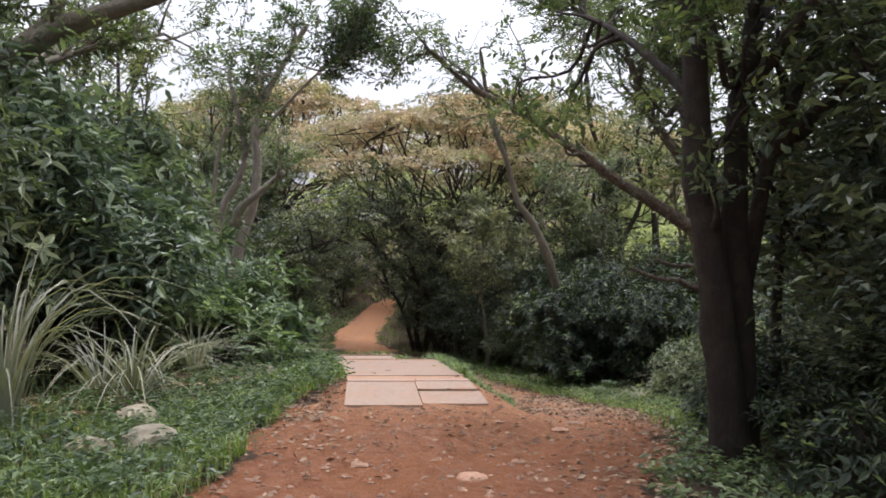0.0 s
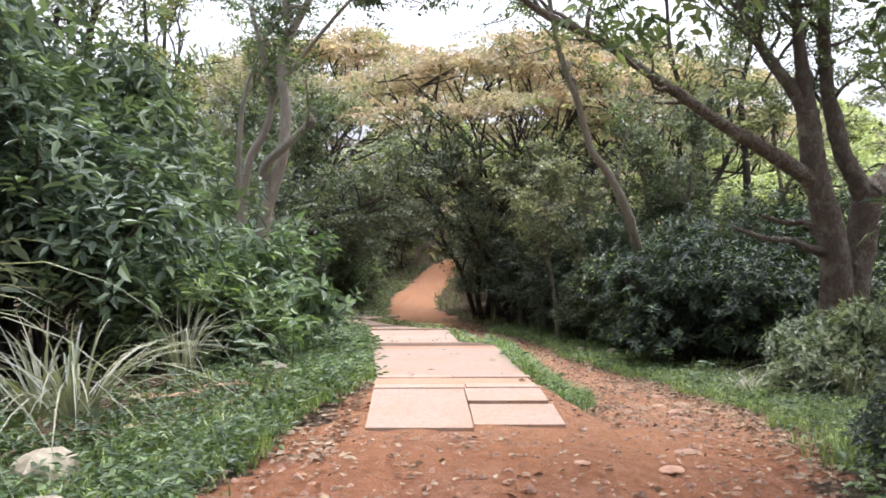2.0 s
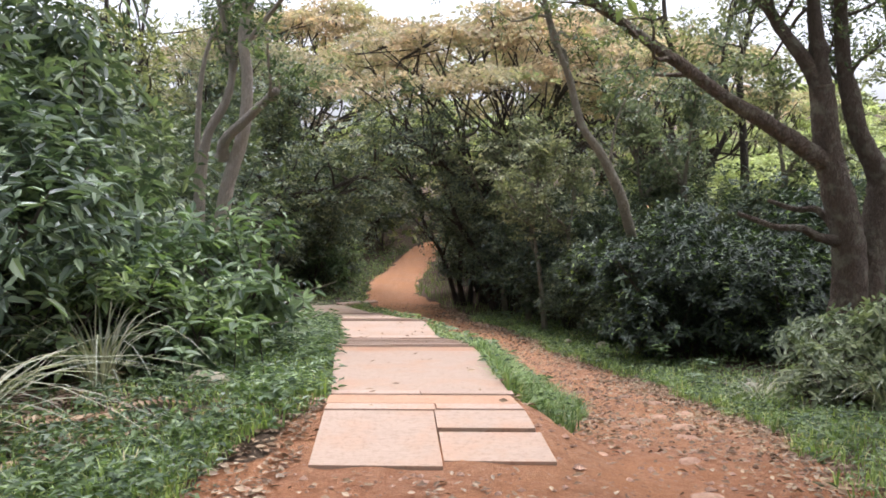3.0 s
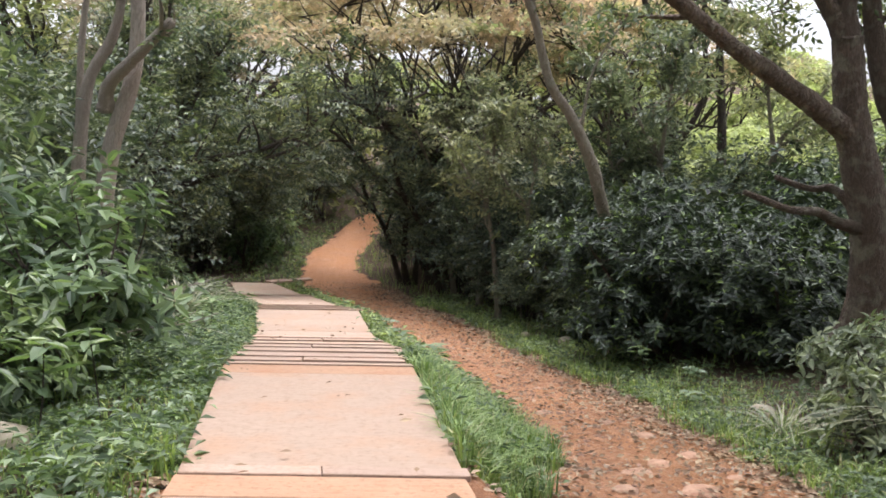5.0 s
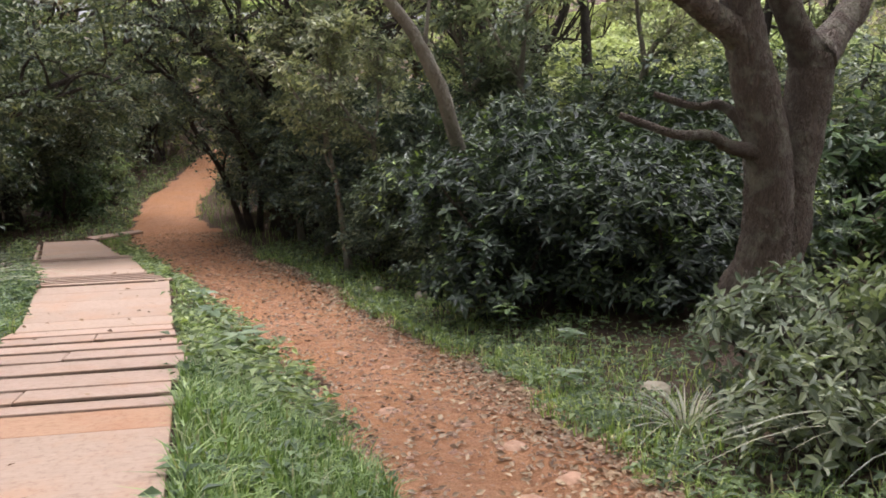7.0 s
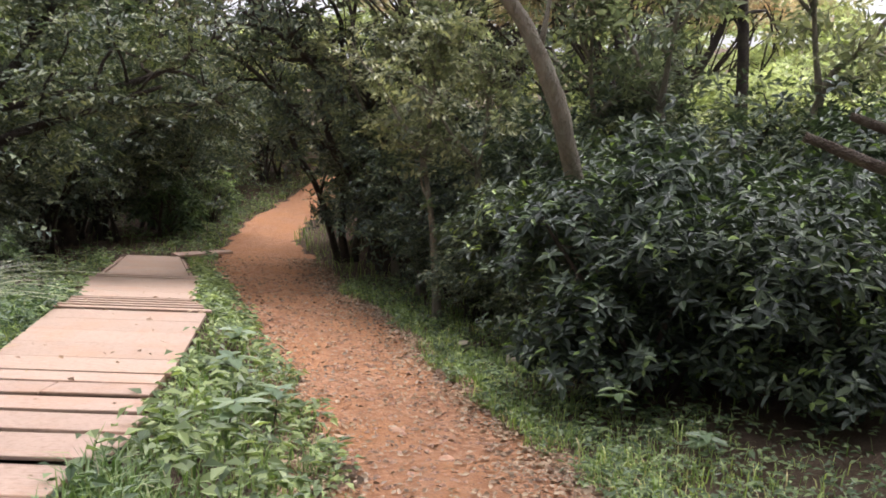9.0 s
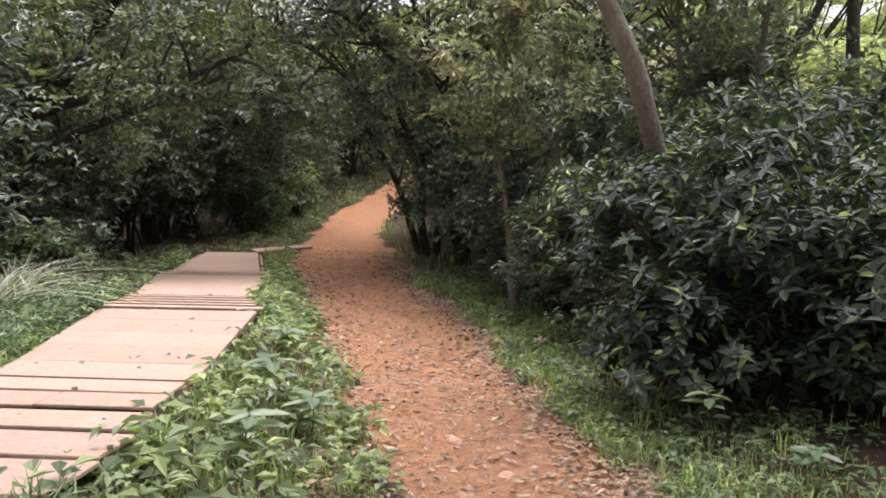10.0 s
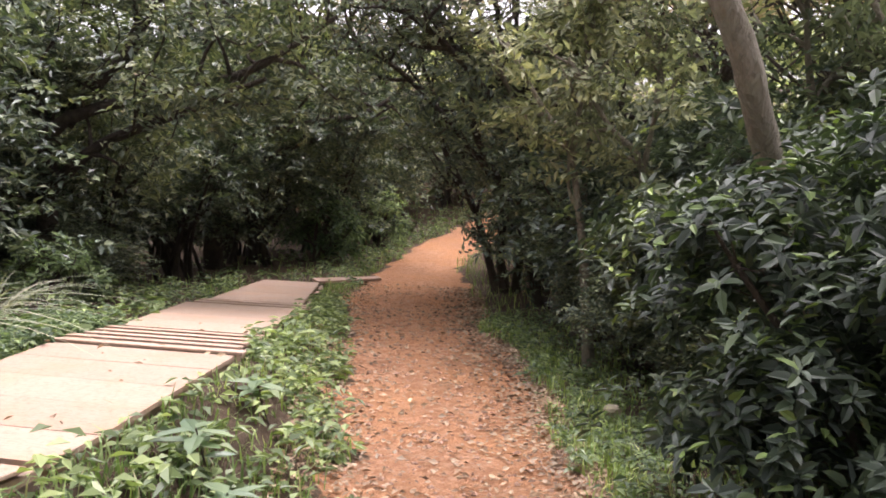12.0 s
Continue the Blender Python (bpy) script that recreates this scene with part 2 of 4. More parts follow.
class Wood:
    """Gathers tapered, slightly knotted tubes."""

    def __init__(self, rng):
        self.v, self.f, self.rng = [], [], rng

    def tube(self, line, r0, r1, sides=6, rough=0.08, flare=0.0):
        n, base = len(line), len(self.v)
        way = unit(np.gradient(line, axis=0))
        side = unit(np.cross(way, np.array([0.31, 0.9, 0.2])))
        up = np.cross(side, way)
        knots = [(self.rng.uniform(0.1, 0.95), self.rng.uniform(0, 6.28), self.rng.uniform(0.15, 0.4)) for q in range(4)] if sides > 10 else []
        for i in range(n):
            k = i / (n - 1)
            r = r0 + (r1 - r0) * k ** 0.8 + flare * r0 * max(0.0, 1 - k * 6) ** 2
            for j in range(sides):
                a = 2 * math.pi * j / sides
                q = r * (1 + rough * self.rng.normal() + sum(s * math.exp(-((k - c) * 22) ** 2 - (2 - 2 * math.cos(a - g)) * 1.5) for c, g, s in knots))
                self.v.append(line[i] + q * (math.cos(a) * side[i] + math.sin(a) * up[i]))
        for i in range(n - 1):
            for j in range(sides):
                a, b = base + i * sides + j, base + i * sides + (j + 1) % sides
                self.f.append((a, b, b + sides, a + sides))
        self.f.append(tuple(base + (n - 1) * sides + j for j in range(sides)))
        self.f.append(tuple(base + j for j in reversed(range(sides))))


def leaf_geometry(p, d, n, length, width, fine=False, fold=0.12, droop=0.15):
    """Folded, pointed leaves from their places, ways and normals."""
    d = unit(d)
    s = unit(np.cross(d, n))
    n = np.cross(s, d)
    l, w = length[:, None], width[:, None]
    tip = p + d * l - n * l * droop
    if fine:
        ring = [p, p + d * l * 0.3 + s * w * 0.5 + n * w * fold, p + d * l * 0.7 + s * w * 0.38 + n * w * fold - n * l * droop * 0.4, tip,
                p + d * l * 0.7 - s * w * 0.38 + n * w * fold - n * l * droop * 0.4, p + d * l * 0.3 - s * w * 0.5 + n * w * fold]
        shape = [(0, 1, 2, 3), (0, 3, 4, 5)]
    else:
        ring = [p, p + d * l * 0.45 + s * w * 0.5 + n * w * fold, tip, p + d * l * 0.45 - s * w * 0.5 + n * w * fold]
        shape = [(0, 1, 2), (0, 2, 3)]
    v = np.stack(ring, 1).reshape(-1, 3)
    base = np.arange(len(p)) * len(ring)
    f = np.concatenate([np.stack([base + i for i in q], 1) for q in shape])
    return v, f


def leaves(rng, centres, outward, per, spread, length, ratio, fine=False, lift=0.8, droop=0.15):
    """Leaves in twigs round the centres."""
    c, o = np.repeat(centres, per, 0), np.repeat(outward, per, 0)
    k = len(c)
    p = c + rng.normal(size=(k, 3)) * spread
    d = o * 0.7 + rng.normal(size=(k, 3)) * 0.65
    n = np.array([0, 0, lift]) + o * 0.35 + rng.normal(size=(k, 3)) * 0.4
    l = length * rng.uniform(0.6, 1.25, k)
    return leaf_geometry(p, d, n, l, l * ratio * rng.uniform(0.8, 1.2, k), fine, droop=droop)


def sprays(rng, tips, ways, per, length, ratio, fine=False, flat=0.35, tilt=0.25, droop=0.15):
    """Flat leafy twigs: leaves to both sides of a short shoot, their faces to the sky."""
    n = len(tips)
    d = unit(ways * np.array([1, 1, flat]) + rng.normal(size=(n, 3)) * np.array([0.35, 0.35, 0.15]))
    up = unit(np.array([0, 0, 1.0]) + ways * 0.25 + rng.normal(size=(n, 3)) * tilt)
    side = unit(np.cross(up, d))
    up = np.cross(d, side)
    long = length * per * 0.27
    k = np.tile(np.arange(per), n)
    c, d, side, up = (np.repeat(a, per, 0) for a in (tips, d, side, up))
    m = len(c)
    t = (k / max(per - 1, 1) - 0.6)[:, None]
    s = np.where(k == per - 1, 0.0, np.where(k % 2 == 0, 1.0, -1.0))[:, None]
    p = c + d * t * long - up * (t + 0.6) ** 2 * long * 0.18 + rng.normal(size=(m, 3)) * length * 0.10
    way = d * 0.55 + side * s * 0.85 + rng.normal(size=(m, 3)) * 0.22
    l = length * rng.uniform(0.65, 1.2, m) * (1 - 0.25 * np.abs(t[:, 0]))
    return leaf_geometry(p, way, up + rng.normal(size=(m, 3)) * 0.22, l, l * ratio * rng.uniform(0.8, 1.2, m), fine, droop=droop)


def rosettes(rng, tips, ways, per, length, ratio, fine=True, droop=0.2):
    """Whorls of leaves round the ends of upturned shoots."""
    n = len(tips)
    a = unit(ways * 0.55 + np.array([0, 0, 0.75]) + rng.normal(size=(n, 3)) * 0.28)
    u = unit(np.cross(a, rng.normal(size=(n, 3))))
    w = np.cross(a, u)
    k = np.tile(np.arange(per), n)
    c, a, u, w = (np.repeat(b, per, 0) for b in (tips, a, u, w))
    m = len(c)
    g = (k * 2.4 + rng.uniform(-0.25, 0.25, m))[:, None]
    radial = np.cos(g) * u + np.sin(g) * w
    rise = (k / per)[:, None]
    p = c + a * (rise - 0.5) * length * 0.7 + radial * length * 0.05
    way = radial + a * (rise * 0.75 - 0.1) + rng.normal(size=(m, 3)) * 0.12
    l = length * rng.uniform(0.7, 1.2, m) * (1.1 - 0.35 * rise[:, 0])
    return leaf_geometry(p, way, a + rng.normal(size=(m, 3)) * 0.15, l, l * ratio * rng.uniform(0.85, 1.15, m), fine, droop=droop)


def at_line(points, y, column=1):
    return np.interp(y, [p[0] for p in points], [p[column] for p in points])


# ---- the lie of the land (y ahead, then the height or the place across) ----
TRAIL_Z = [(-40, 0.3), (-5, 0.0), (4, -0.02), (9.4, -0.28), (12.5, -0.70), (13.5, -0.86), (14.6, -0.97), (16.3, -1.21), (17.7, -1.35), (21.8, -1.58),
           (24.4, -1.65), (30, -1.90), (38, -1.92), (43, -1.6), (48, -0.9), (60, 0.8), (90, 5), (140, 9)]
BOARD_Z = [(-5, 0.05), (8.0, -0.02), (9.3, -0.05), (10.2, 0.03), (10.7, 0.02), (13.4, -0.12), (14.8, -0.31), (16, -0.49), (17.7, -0.72), (20.2, -0.84),
           (21.5, -1.0), (25, -1.41), (29.7, -1.82), (36, -1.9), (43, -1.6), (48, -0.9), (60, 0.8), (90, 5), (140, 9)]
BOARD_LEFT = [(9.3, -1.0), (10.65, -1.1), (13.4, -1.55), (14.8, -1.73), (16, -1.92), (17.7, -2.15), (20.2, -2.68), (21.5, -2.98), (25, -4.2), (29.7, -5.4)]
BOARD_RIGHT = [(9.3, 0.46), (10.65, 0.22), (13.4, -0.1), (14.8, -0.28), (16, -0.43), (17.7, -0.74), (20.2, -1.14), (21.5, -1.62), (25, -2.5), (29.7, -4.05)]
TRAIL_LEFT = [(-40, -1.4), (6.5, -1.55), (9.5, -1.6), (10.6, -1.2), (11.0, 0.25), (12.4, 0.85), (13.4, 0.98), (15.1, 0.83), (17.5, 0.5), (19.4, -0.05), (21.5, -0.8), (24.8, -1.95),
              (27.8, -3.1), (31, -3.7), (34, -4.1), (38, -4.3), (44, -4.0), (47, -3.0), (52, 2), (60, 14)]
TRAIL_RIGHT = [(-40, 1.3), (6.5, 1.5), (9.4, 2.2), (11.5, 2.55), (12.8, 2.72), (14.4, 2.5), (16.8, 2.25), (18, 2.05), (19.7, 1.53), (21.8, 1.0), (24.3, 0.2),
               (26.2, -0.5), (29, -1.1), (33.5, -2.4), (38.5, -2.7), (44, -2.4), (46, -1.2), (50, 4), (60, 18)]


def land(x, y):
    """The height of the ground: the trail lies lower than the bank that carries the boards."""
    low, high = at_line(TRAIL_Z, y), at_line(BOARD_Z, y) - 0.045 - 0.05 * np.clip((y - 10.6) / 1.0, 0, 1)
    a, b = at_line(BOARD_RIGHT, np.clip(y, 9.3, 29.7)), at_line(TRAIL_LEFT, y)
    front = np.clip((y - 6.3) / 2.4, 0, 1)
    a = a * front + (-1.0) * (1 - front)
    b = np.maximum(b * front + 1.6 * (1 - front), a + 0.35 + 0.5 * np.clip((11.5 - y) / 1.0, 0, 1))
    k = np.clip((x - a) / (b - a), 0, 1)
    z = high + (low - high) * k * k * (3 - 2 * k)
    right = at_line(TRAIL_RIGHT, y)
    z = z + 0.10 * np.clip(x - right, 0, 3) * 0.6 + 0.12 * np.clip(-1.2 - x + at_line(BOARD_LEFT, np.clip(y, 9.3, 29.7)) * 0, 0, 2) * np.clip((10 - y) / 5, 0, 0.6)
    far = np.clip((np.abs(x + 1) - 10) / 30, 0, 1)
    return z + far * far * 3


def hum(x, y, s):
    return noise.noise((x * s, y * s, 0.37))


def ground_at(x, y):
    z = float(land(x, y))
    return z + 0.03 * hum(x, y, 0.9) + 0.018 * hum(x, y, 3.1)


def worn_at(x, y):
    """How bare the ground is, 0 to 1."""
    l, r = float(at_line(TRAIL_LEFT, y)), float(at_line(TRAIL_RIGHT, y))
    wob = 0.30 * hum(x, y, 1.1) + 0.18 * hum(x, y, 3.7) + 0.08 * hum(x, y, 9.0)
    return max(0.0, min(1.0, (min(x - l, r - x) + wob) / 0.30 + 0.5))


def build_ground():
    def steps(near, far, d, grow):
        out, v, s = [], near, d
        while v < far:
            out.append(v)
            s *= grow
            v += s
        return out + [far]
    xs = np.array([-v for v in reversed(steps(5.0, 400, 0.1, 1.16))] + list(np.arange(-4.9, 4.95, 0.10)) + steps(5.05, 400, 0.1, 1.16))
    ys = np.array([-v for v in reversed(steps(-3.0, 400, 0.2, 1.2))] + list(np.arange(3.1, 26, 0.115)) + steps(26.1, 600, 0.12, 1.045))
    verts, worn = [], []
    for y in ys:
        for x in xs:
            w = worn_at(x, y) if -8 < x < 20 and y < 60 else 0.0
            z = ground_at(x, y)
            if abs(x) < 6 and 3 < y < 30:
                z += 0.016 * hum(x, y, 7.0) + 0.010 * w * hum(x, y, 15.0)
            verts.append((x, y, z))
            worn.append(w)
    nx = len(xs)
    faces = [(j * nx + i, j * nx + i + 1, (j + 1) * nx + i + 1, (j + 1) * nx + i) for j in range(len(ys) - 1) for i in range(nx - 1)]
    ob = mesh_object("ground", verts, faces, CLAY, smooth=True)
    ob.data.attributes.new("worn", "FLOAT", "POINT").data.foreach_set("value", worn)
    iron = [max(0.0, min(1.0, (12.0 - p[1]) / 4.5 + 0.6 * hum(p[0], p[1], 0.45))) for p in verts]
    ob.data.attributes.new("iron", "FLOAT", "POINT").data.foreach_set("value", iron)
    tagged(ob, "orange clay trail through dark leaf-strewn woodland soil", "ground", kind="structure")


build_ground()


# ---- boardwalk ----
def slab(bm, quad, thick, soft=0.004):
    """A board from the four corners of its top, with eased edges."""
    top = [bm.verts.new(q) for q in quad]
    low = [bm.verts.new((q[0], q[1], q[2] - thick)) for q in quad]
    bm.faces.new(top)
    bm.faces.new(list(reversed(low)))
    for i in range(4):
        bm.faces.new((low[i], low[(i + 1) % 4], top[(i + 1) % 4], top[i]))
    bm.normal_update()
    bmesh.ops.bevel(bm, geom=list(bm.edges), offset=soft, segments=1, affect="EDGES")


def across(y, k, lift=0.0):
    """A place on the boardwalk's top; k from 0 at its left edge to 1 at its right."""
    a, b = float(at_line(BOARD_LEFT, y)), float(at_line(BOARD_RIGHT, y))
    return (a + (b - a) * k, y, float(at_line(BOARD_Z, y)) + lift)


def board(walkway, name, y0, y1, k0, k1, lift0, lift1, material, thick=0.03, label="", skew=0.0):
    bm = bmesh.new()
    slab(bm, [across(y0, k0, lift0), across(y0 + skew, k1, lift0), across(y1 + skew, k1, lift1), across(y1, k0, lift1)], thick, 0.0015 if material is PLY else 0.004)
    return part(name, bm, material, walkway, label)


def build_boardwalk():
    rng = np.random.default_rng(5)
    w = thing("boardwalk", "low winding boardwalk of pale dusty plywood sheets and planks", "boardwalk")
    # entry: one large sheet beside two smaller, lower ones
    board(w, "plywood_sheet", 9.30, 10.17, 0.0, 0.545, -0.03, 0.005, PLY, 0.04)
    board(w, "plywood_sheet", 9.42, 9.84, 0.555, 1.02, -0.045, -0.02, PLY, 0.03)
    board(w, "plywood_sheet", 9.86, 10.17, 0.55, 1.0, 0.0, 0.01, PLY, 0.03)
    board(w, "plank", 10.19, 10.36, 0.0, 0.56, 0.010, 0.010, PLANK, 0.03)
    board(w, "plank", 10.20, 10.37, 0.565, 1.0, 0.012, 0.010, PLANK, 0.03)
    board(w, "plank", 10.385, 10.66, -0.01, 1.0, 0.006, 0.006, DIRTY, 0.03, "plank stained orange with clay")
    board(w, "plank", 10.67, 10.80, 0.0, 0.5, 0.014, 0.014, PLANK, 0.03)
    board(w, "plank", 10.67, 10.80, 0.503, 1.02, 0.016, 0.014, PLANK, 0.03)
    # the large flat sheet
    board(w, "plywood_sheet", 10.805, 13.12, 0.0, 1.0, 0.010, 0.012, PLY)
    board(w, "plank", 13.13, 13.5, 0.0, 1.0, 0.01, 0.01, DIRTY, 0.03, "plank stained orange with clay")
    # treads stepping down the slope
    y = 13.52
    for i, d in enumerate((0.30, 0.42, 0.52, 0.58, 0.55, 0.50, 0.48, 0.47)):
        wide = 1.0 + (0.05 if i in (3, 4) else 0) + rng.uniform(-0.015, 0.015)
        a, s, gap = rng.uniform(-0.03, 0.01), rng.uniform(-0.05, 0.05), rng.uniform(0.035, 0.07)
        if i in (1, 4, 6):
            k = rng.uniform(0.4, 0.6)
            board(w, "tread", y, y + d - gap, a, k - 0.004, 0.020, 0.010, PLANK, 0.022, skew=s * 0.4)
            board(w, "tread", y + 0.015, y + d - gap + 0.02, k + 0.004, wide, 0.024, 0.010, PLANK, 0.022, skew=s * 0.4)
        else:
            board(w, "tread", y, y + d - gap, a, wide, 0.020, 0.010, PLANK, 0.022, skew=s)
        y += d
    # planked flat part
    for a, b in ((17.42, 17.95), (17.955, 18.5), (18.505, 19.05), (19.055, 19.6), (19.605, 20.1)):
        board(w, "plywood_sheet", a, b, 0.0, 1.0, 0.0, 0.0, PLY, skew=rng.uniform(-0.01, 0.01))
    for i in range(5):
        board(w, "tread", 20.14 + i * 0.28, 20.36 + i * 0.28, rng.uniform(-0.03, 0.02), 1.0 + rng.uniform(-0.03, 0.05), 0.022, 0.01, PLANK, 0.025)
    for a, b in ((21.56, 22.4), (22.41, 23.2), (23.21, 24.1), (24.11, 24.9)):
        board(w, "plywood_sheet", a, b, 0.0, 1.0, 0.01, 0.01, PLY)
    for i in range(2):
        board(w, "tread", 24.95 + i * 0.3, 25.2 + i * 0.3, 0.05, 1.02, 0.022, 0.012, PLANK, 0.025)
    for a, b in ((25.6, 27.0), (27.01, 28.4), (28.41, 29.7)):
        board(w, "plywood_sheet", a, b, 0.12, 0.92, 0.006, 0.006, PLY)
    bm = bmesh.new()
    slab(bm, [(-4.2, 29.75, -1.80), (-3.3, 30.75, -1.83), (-3.45, 31.0, -1.83), (-4.45, 30.1, -1.80)], 0.05)
    part("plank", bm, PLANK, w, "loose plank at the end of the boardwalk")
    # side beams under the raised stretch and cross bearers
    for y0, y1 in ((10.7, 13.4), (13.4, 15.4), (15.4, 17.5), (17.5, 20.2), (20.2, 22.8), (22.8, 25.4), (25.6, 29.6)):
        for k in (0.03, 0.94):
            board(w, "beam", y0 + 0.01, y1 - 0.01, k, k + 0.035, -0.032, -0.032, EDGE, 0.12)
    for y0 in np.arange(11.2, 29.4, 1.2):
        board(w, "bearer", y0, y0 + 0.08, 0.07, 0.935, -0.035, -0.035, EDGE, 0.1)


build_boardwalk()


# ---- trees ----
def build_tree(name, label, seed, limbs, bark, leaf_mat, leaf_len, reach, group="woodland trees", per=12, spread=0.13, ratio=0.42, bare=0.35, twigs=6, fine=False, wander=0.5):
    """limbs: points, thickness at foot and end, number of side branches. The first limb is the trunk."""
    rng = np.random.default_rng(seed)
    foot = np.array(limbs[0][0][0], float)
    t = thing(name, label, "tree", *foot, group=group)
    tips, ways = [], []
    for i, (points, r0, r1, sides) in enumerate(limbs):
        line = spline(points, 11 if r0 > 0.12 else 6) - foot
        w = Wood(rng)
        w.tube(line, r0, r1, 14 if r0 > 0.07 else 7, 0.03, 0.45 if i == 0 else 0.25)
        ob = mesh_object("trunk" if i == 0 else "limb", w.v, w.f, bark, t, True)
        w = Wood(rng)
        for s in range(sides):
            k = bare + (1 - bare) * (s + rng.uniform(0, 1)) / sides
            at = k * (len(line) - 1)
            a = line[int(at)] + (line[min(int(at) + 1, len(line) - 1)] - line[int(at)]) * (at % 1)
            fwd = unit(line[min(int(at) + 1, len(line) - 1)] - line[max(int(at) - 1, 0)])
            d = unit(fwd * 0.6 + rng.normal(size=3) * wander + np.array([0, 0, 0.25]))
            ln = reach * rng.uniform(0.6, 1.2)
            b = [a, a + d * ln * 0.35 + rng.normal(size=3) * 0.06 * ln, a + d * ln * 0.7 + rng.normal(size=3) * 0.12 * ln, a + d * ln + np.array([0, 0, 0.1 * ln])]
            br = spline(b, 3)
            r = min(r1 + (r0 - r1) * (1 - k), 0.05) * 0.7 + 0.006
            w.tube(br, r, 0.005, 4, 0.08)
            for q in range(twigs):
                at2 = br[int((0.35 + 0.65 * (q + 1) / twigs) * (len(br) - 1))]
                d2 = unit(d * 0.7 + rng.normal(size=3) * 0.7)
                end = at2 + d2 * ln * rng.uniform(0.15, 0.42)
                w.tube(np.array([at2, end]), 0.006, 0.003, 3, 0.0)
                tips += [end, (at2 + end) / 2]
                ways += [d2, d2]
        if w.v:
            tagged(mesh_object("twigwork", w.v, w.f, bark, ob, True), kind="stuff")
    if per and tips:
        tips = np.array(tips) + rng.normal(size=(len(tips), 3)) * spread * 0.6
        v, f = sprays(rng, tips, np.array(ways), per, leaf_len * 1.12, ratio, fine, 0.4, 0.6)
        tagged(mesh_object("crown", v, f, leaf_mat, t), kind="stuff")
    return t


build_tree("forked_tree", "stout brown-barked tree forking low into several arching limbs", 11, [
    ([(5.0, 17.2, -1.4), (5.02, 17.2, -0.6), (5.1, 17.2, 0.0), (5.06, 17.2, 0.75), (4.88, 17.2, 1.5), (4.75, 17.2, 2.1), (4.66, 17.2, 2.9)], 0.30, 0.17, 0),
    ([(5.22, 17.35, -1.4), (5.3, 17.38, -0.5), (5.46, 17.45, 0.34), (5.62, 17.5, 1.12), (5.68, 17.5, 1.66)], 0.27, 0.22, 0),
    ([(5.66, 17.5, 1.55), (5.42, 17.45, 1.96), (5.22, 17.45, 2.4), (5.06, 17.5, 3.25), (5.0, 17.5, 4.4), (5.1, 17.6, 5.8)], 0.18, 0.07, 16),
    ([(5.68, 17.5, 1.6), (6.2, 17.8, 2.02), (6.6, 18.0, 2.5), (7.1, 18.3, 3.6), (7.5, 18.5, 5.0)], 0.19, 0.06, 12),
    ([(4.78, 17.2, 1.82), (4.45, 17.1, 2.0), (3.95, 17.0, 2.31), (3.23, 16.7, 2.7), (2.42, 16.5, 3.24), (1.43, 16.2, 3.87), (0.56, 16.0, 4.27), (-0.2, 15.8, 4.9)], 0.15, 0.035, 12),
    ([(4.66, 17.2, 2.85), (4.4, 17.2, 3.28), (4.06, 17.2, 3.74), (3.72, 17.2, 4.37), (3.4, 17.3, 5.4)], 0.13, 0.05, 18),
    ([(4.66, 17.2, 2.85), (4.56, 17.2, 3.67), (4.5, 17.2, 4.35), (4.4, 17.0, 5.8)], 0.14, 0.05, 16),
    # three limbs mostly above the view, added to shade the right-hand verge and shrubs
    ([(5.08, 17.6, 5.5), (4.5, 16.0, 6.8), (3.6, 14.8, 7.2), (2.6, 13.6, 7.4)], 0.06, 0.02, 30),
    ([(5.0, 17.5, 4.4), (4.0, 18.6, 5.9), (3.2, 19.8, 6.6), (2.6, 21.0, 7.0)], 0.06, 0.02, 26),
    ([(7.1, 18.3, 3.6), (6.4, 16.5, 5.4), (5.6, 14.6, 6.4), (4.8, 12.8, 6.8)], 0.06, 0.02, 30),
    ([(4.95, 17.15, 0.72), (4.6, 17.0, 0.80), (4.3, 16.85, 0.93), (3.87, 16.6, 0.97), (3.4, 16.7, 1.15)], 0.085, 0.03, 0),
    ([(4.98, 17.25, 0.78), (4.82, 17.35, 1.05), (4.68, 17.45, 1.18), (4.45, 17.5, 1.17), (4.1, 17.7, 1.3)], 0.075, 0.03, 0),
], BARK, CANOPY, 0.105, 1.35, twigs=7, per=14, bare=0.5)
build_tree("slender_tree", "slender grey tree with a leaning crooked trunk", 12, [
    ([(2.9, 20.9, -1.5), (2.68, 20.55, 0.1), (2.42, 20.2, 0.95), (2.24, 20.1, 1.5), (1.96, 20.1, 2.07), (1.66, 20.1, 2.5), (1.52, 20.1, 2.93), (1.40, 20.05, 3.4), (1.18, 20.0, 3.95), (0.97, 19.9, 4.7), (0.80, 19.6, 5.7)], 0.11, 0.04, 6),
    ([(1.2, 20.0, 4.0), (1.0, 19.9, 4.5), (0.5, 19.6, 5.0), (-0.1, 19.4, 5.6)], 0.035, 0.012, 4),
    ([(2.1, 20.1, 1.9), (2.3, 20.3, 2.8), (2.8, 20.4, 3.6)], 0.03, 0.012, 4),
], BARK_GREY, CANOPY, 0.08, 0.9, per=7, bare=0.62, twigs=4)
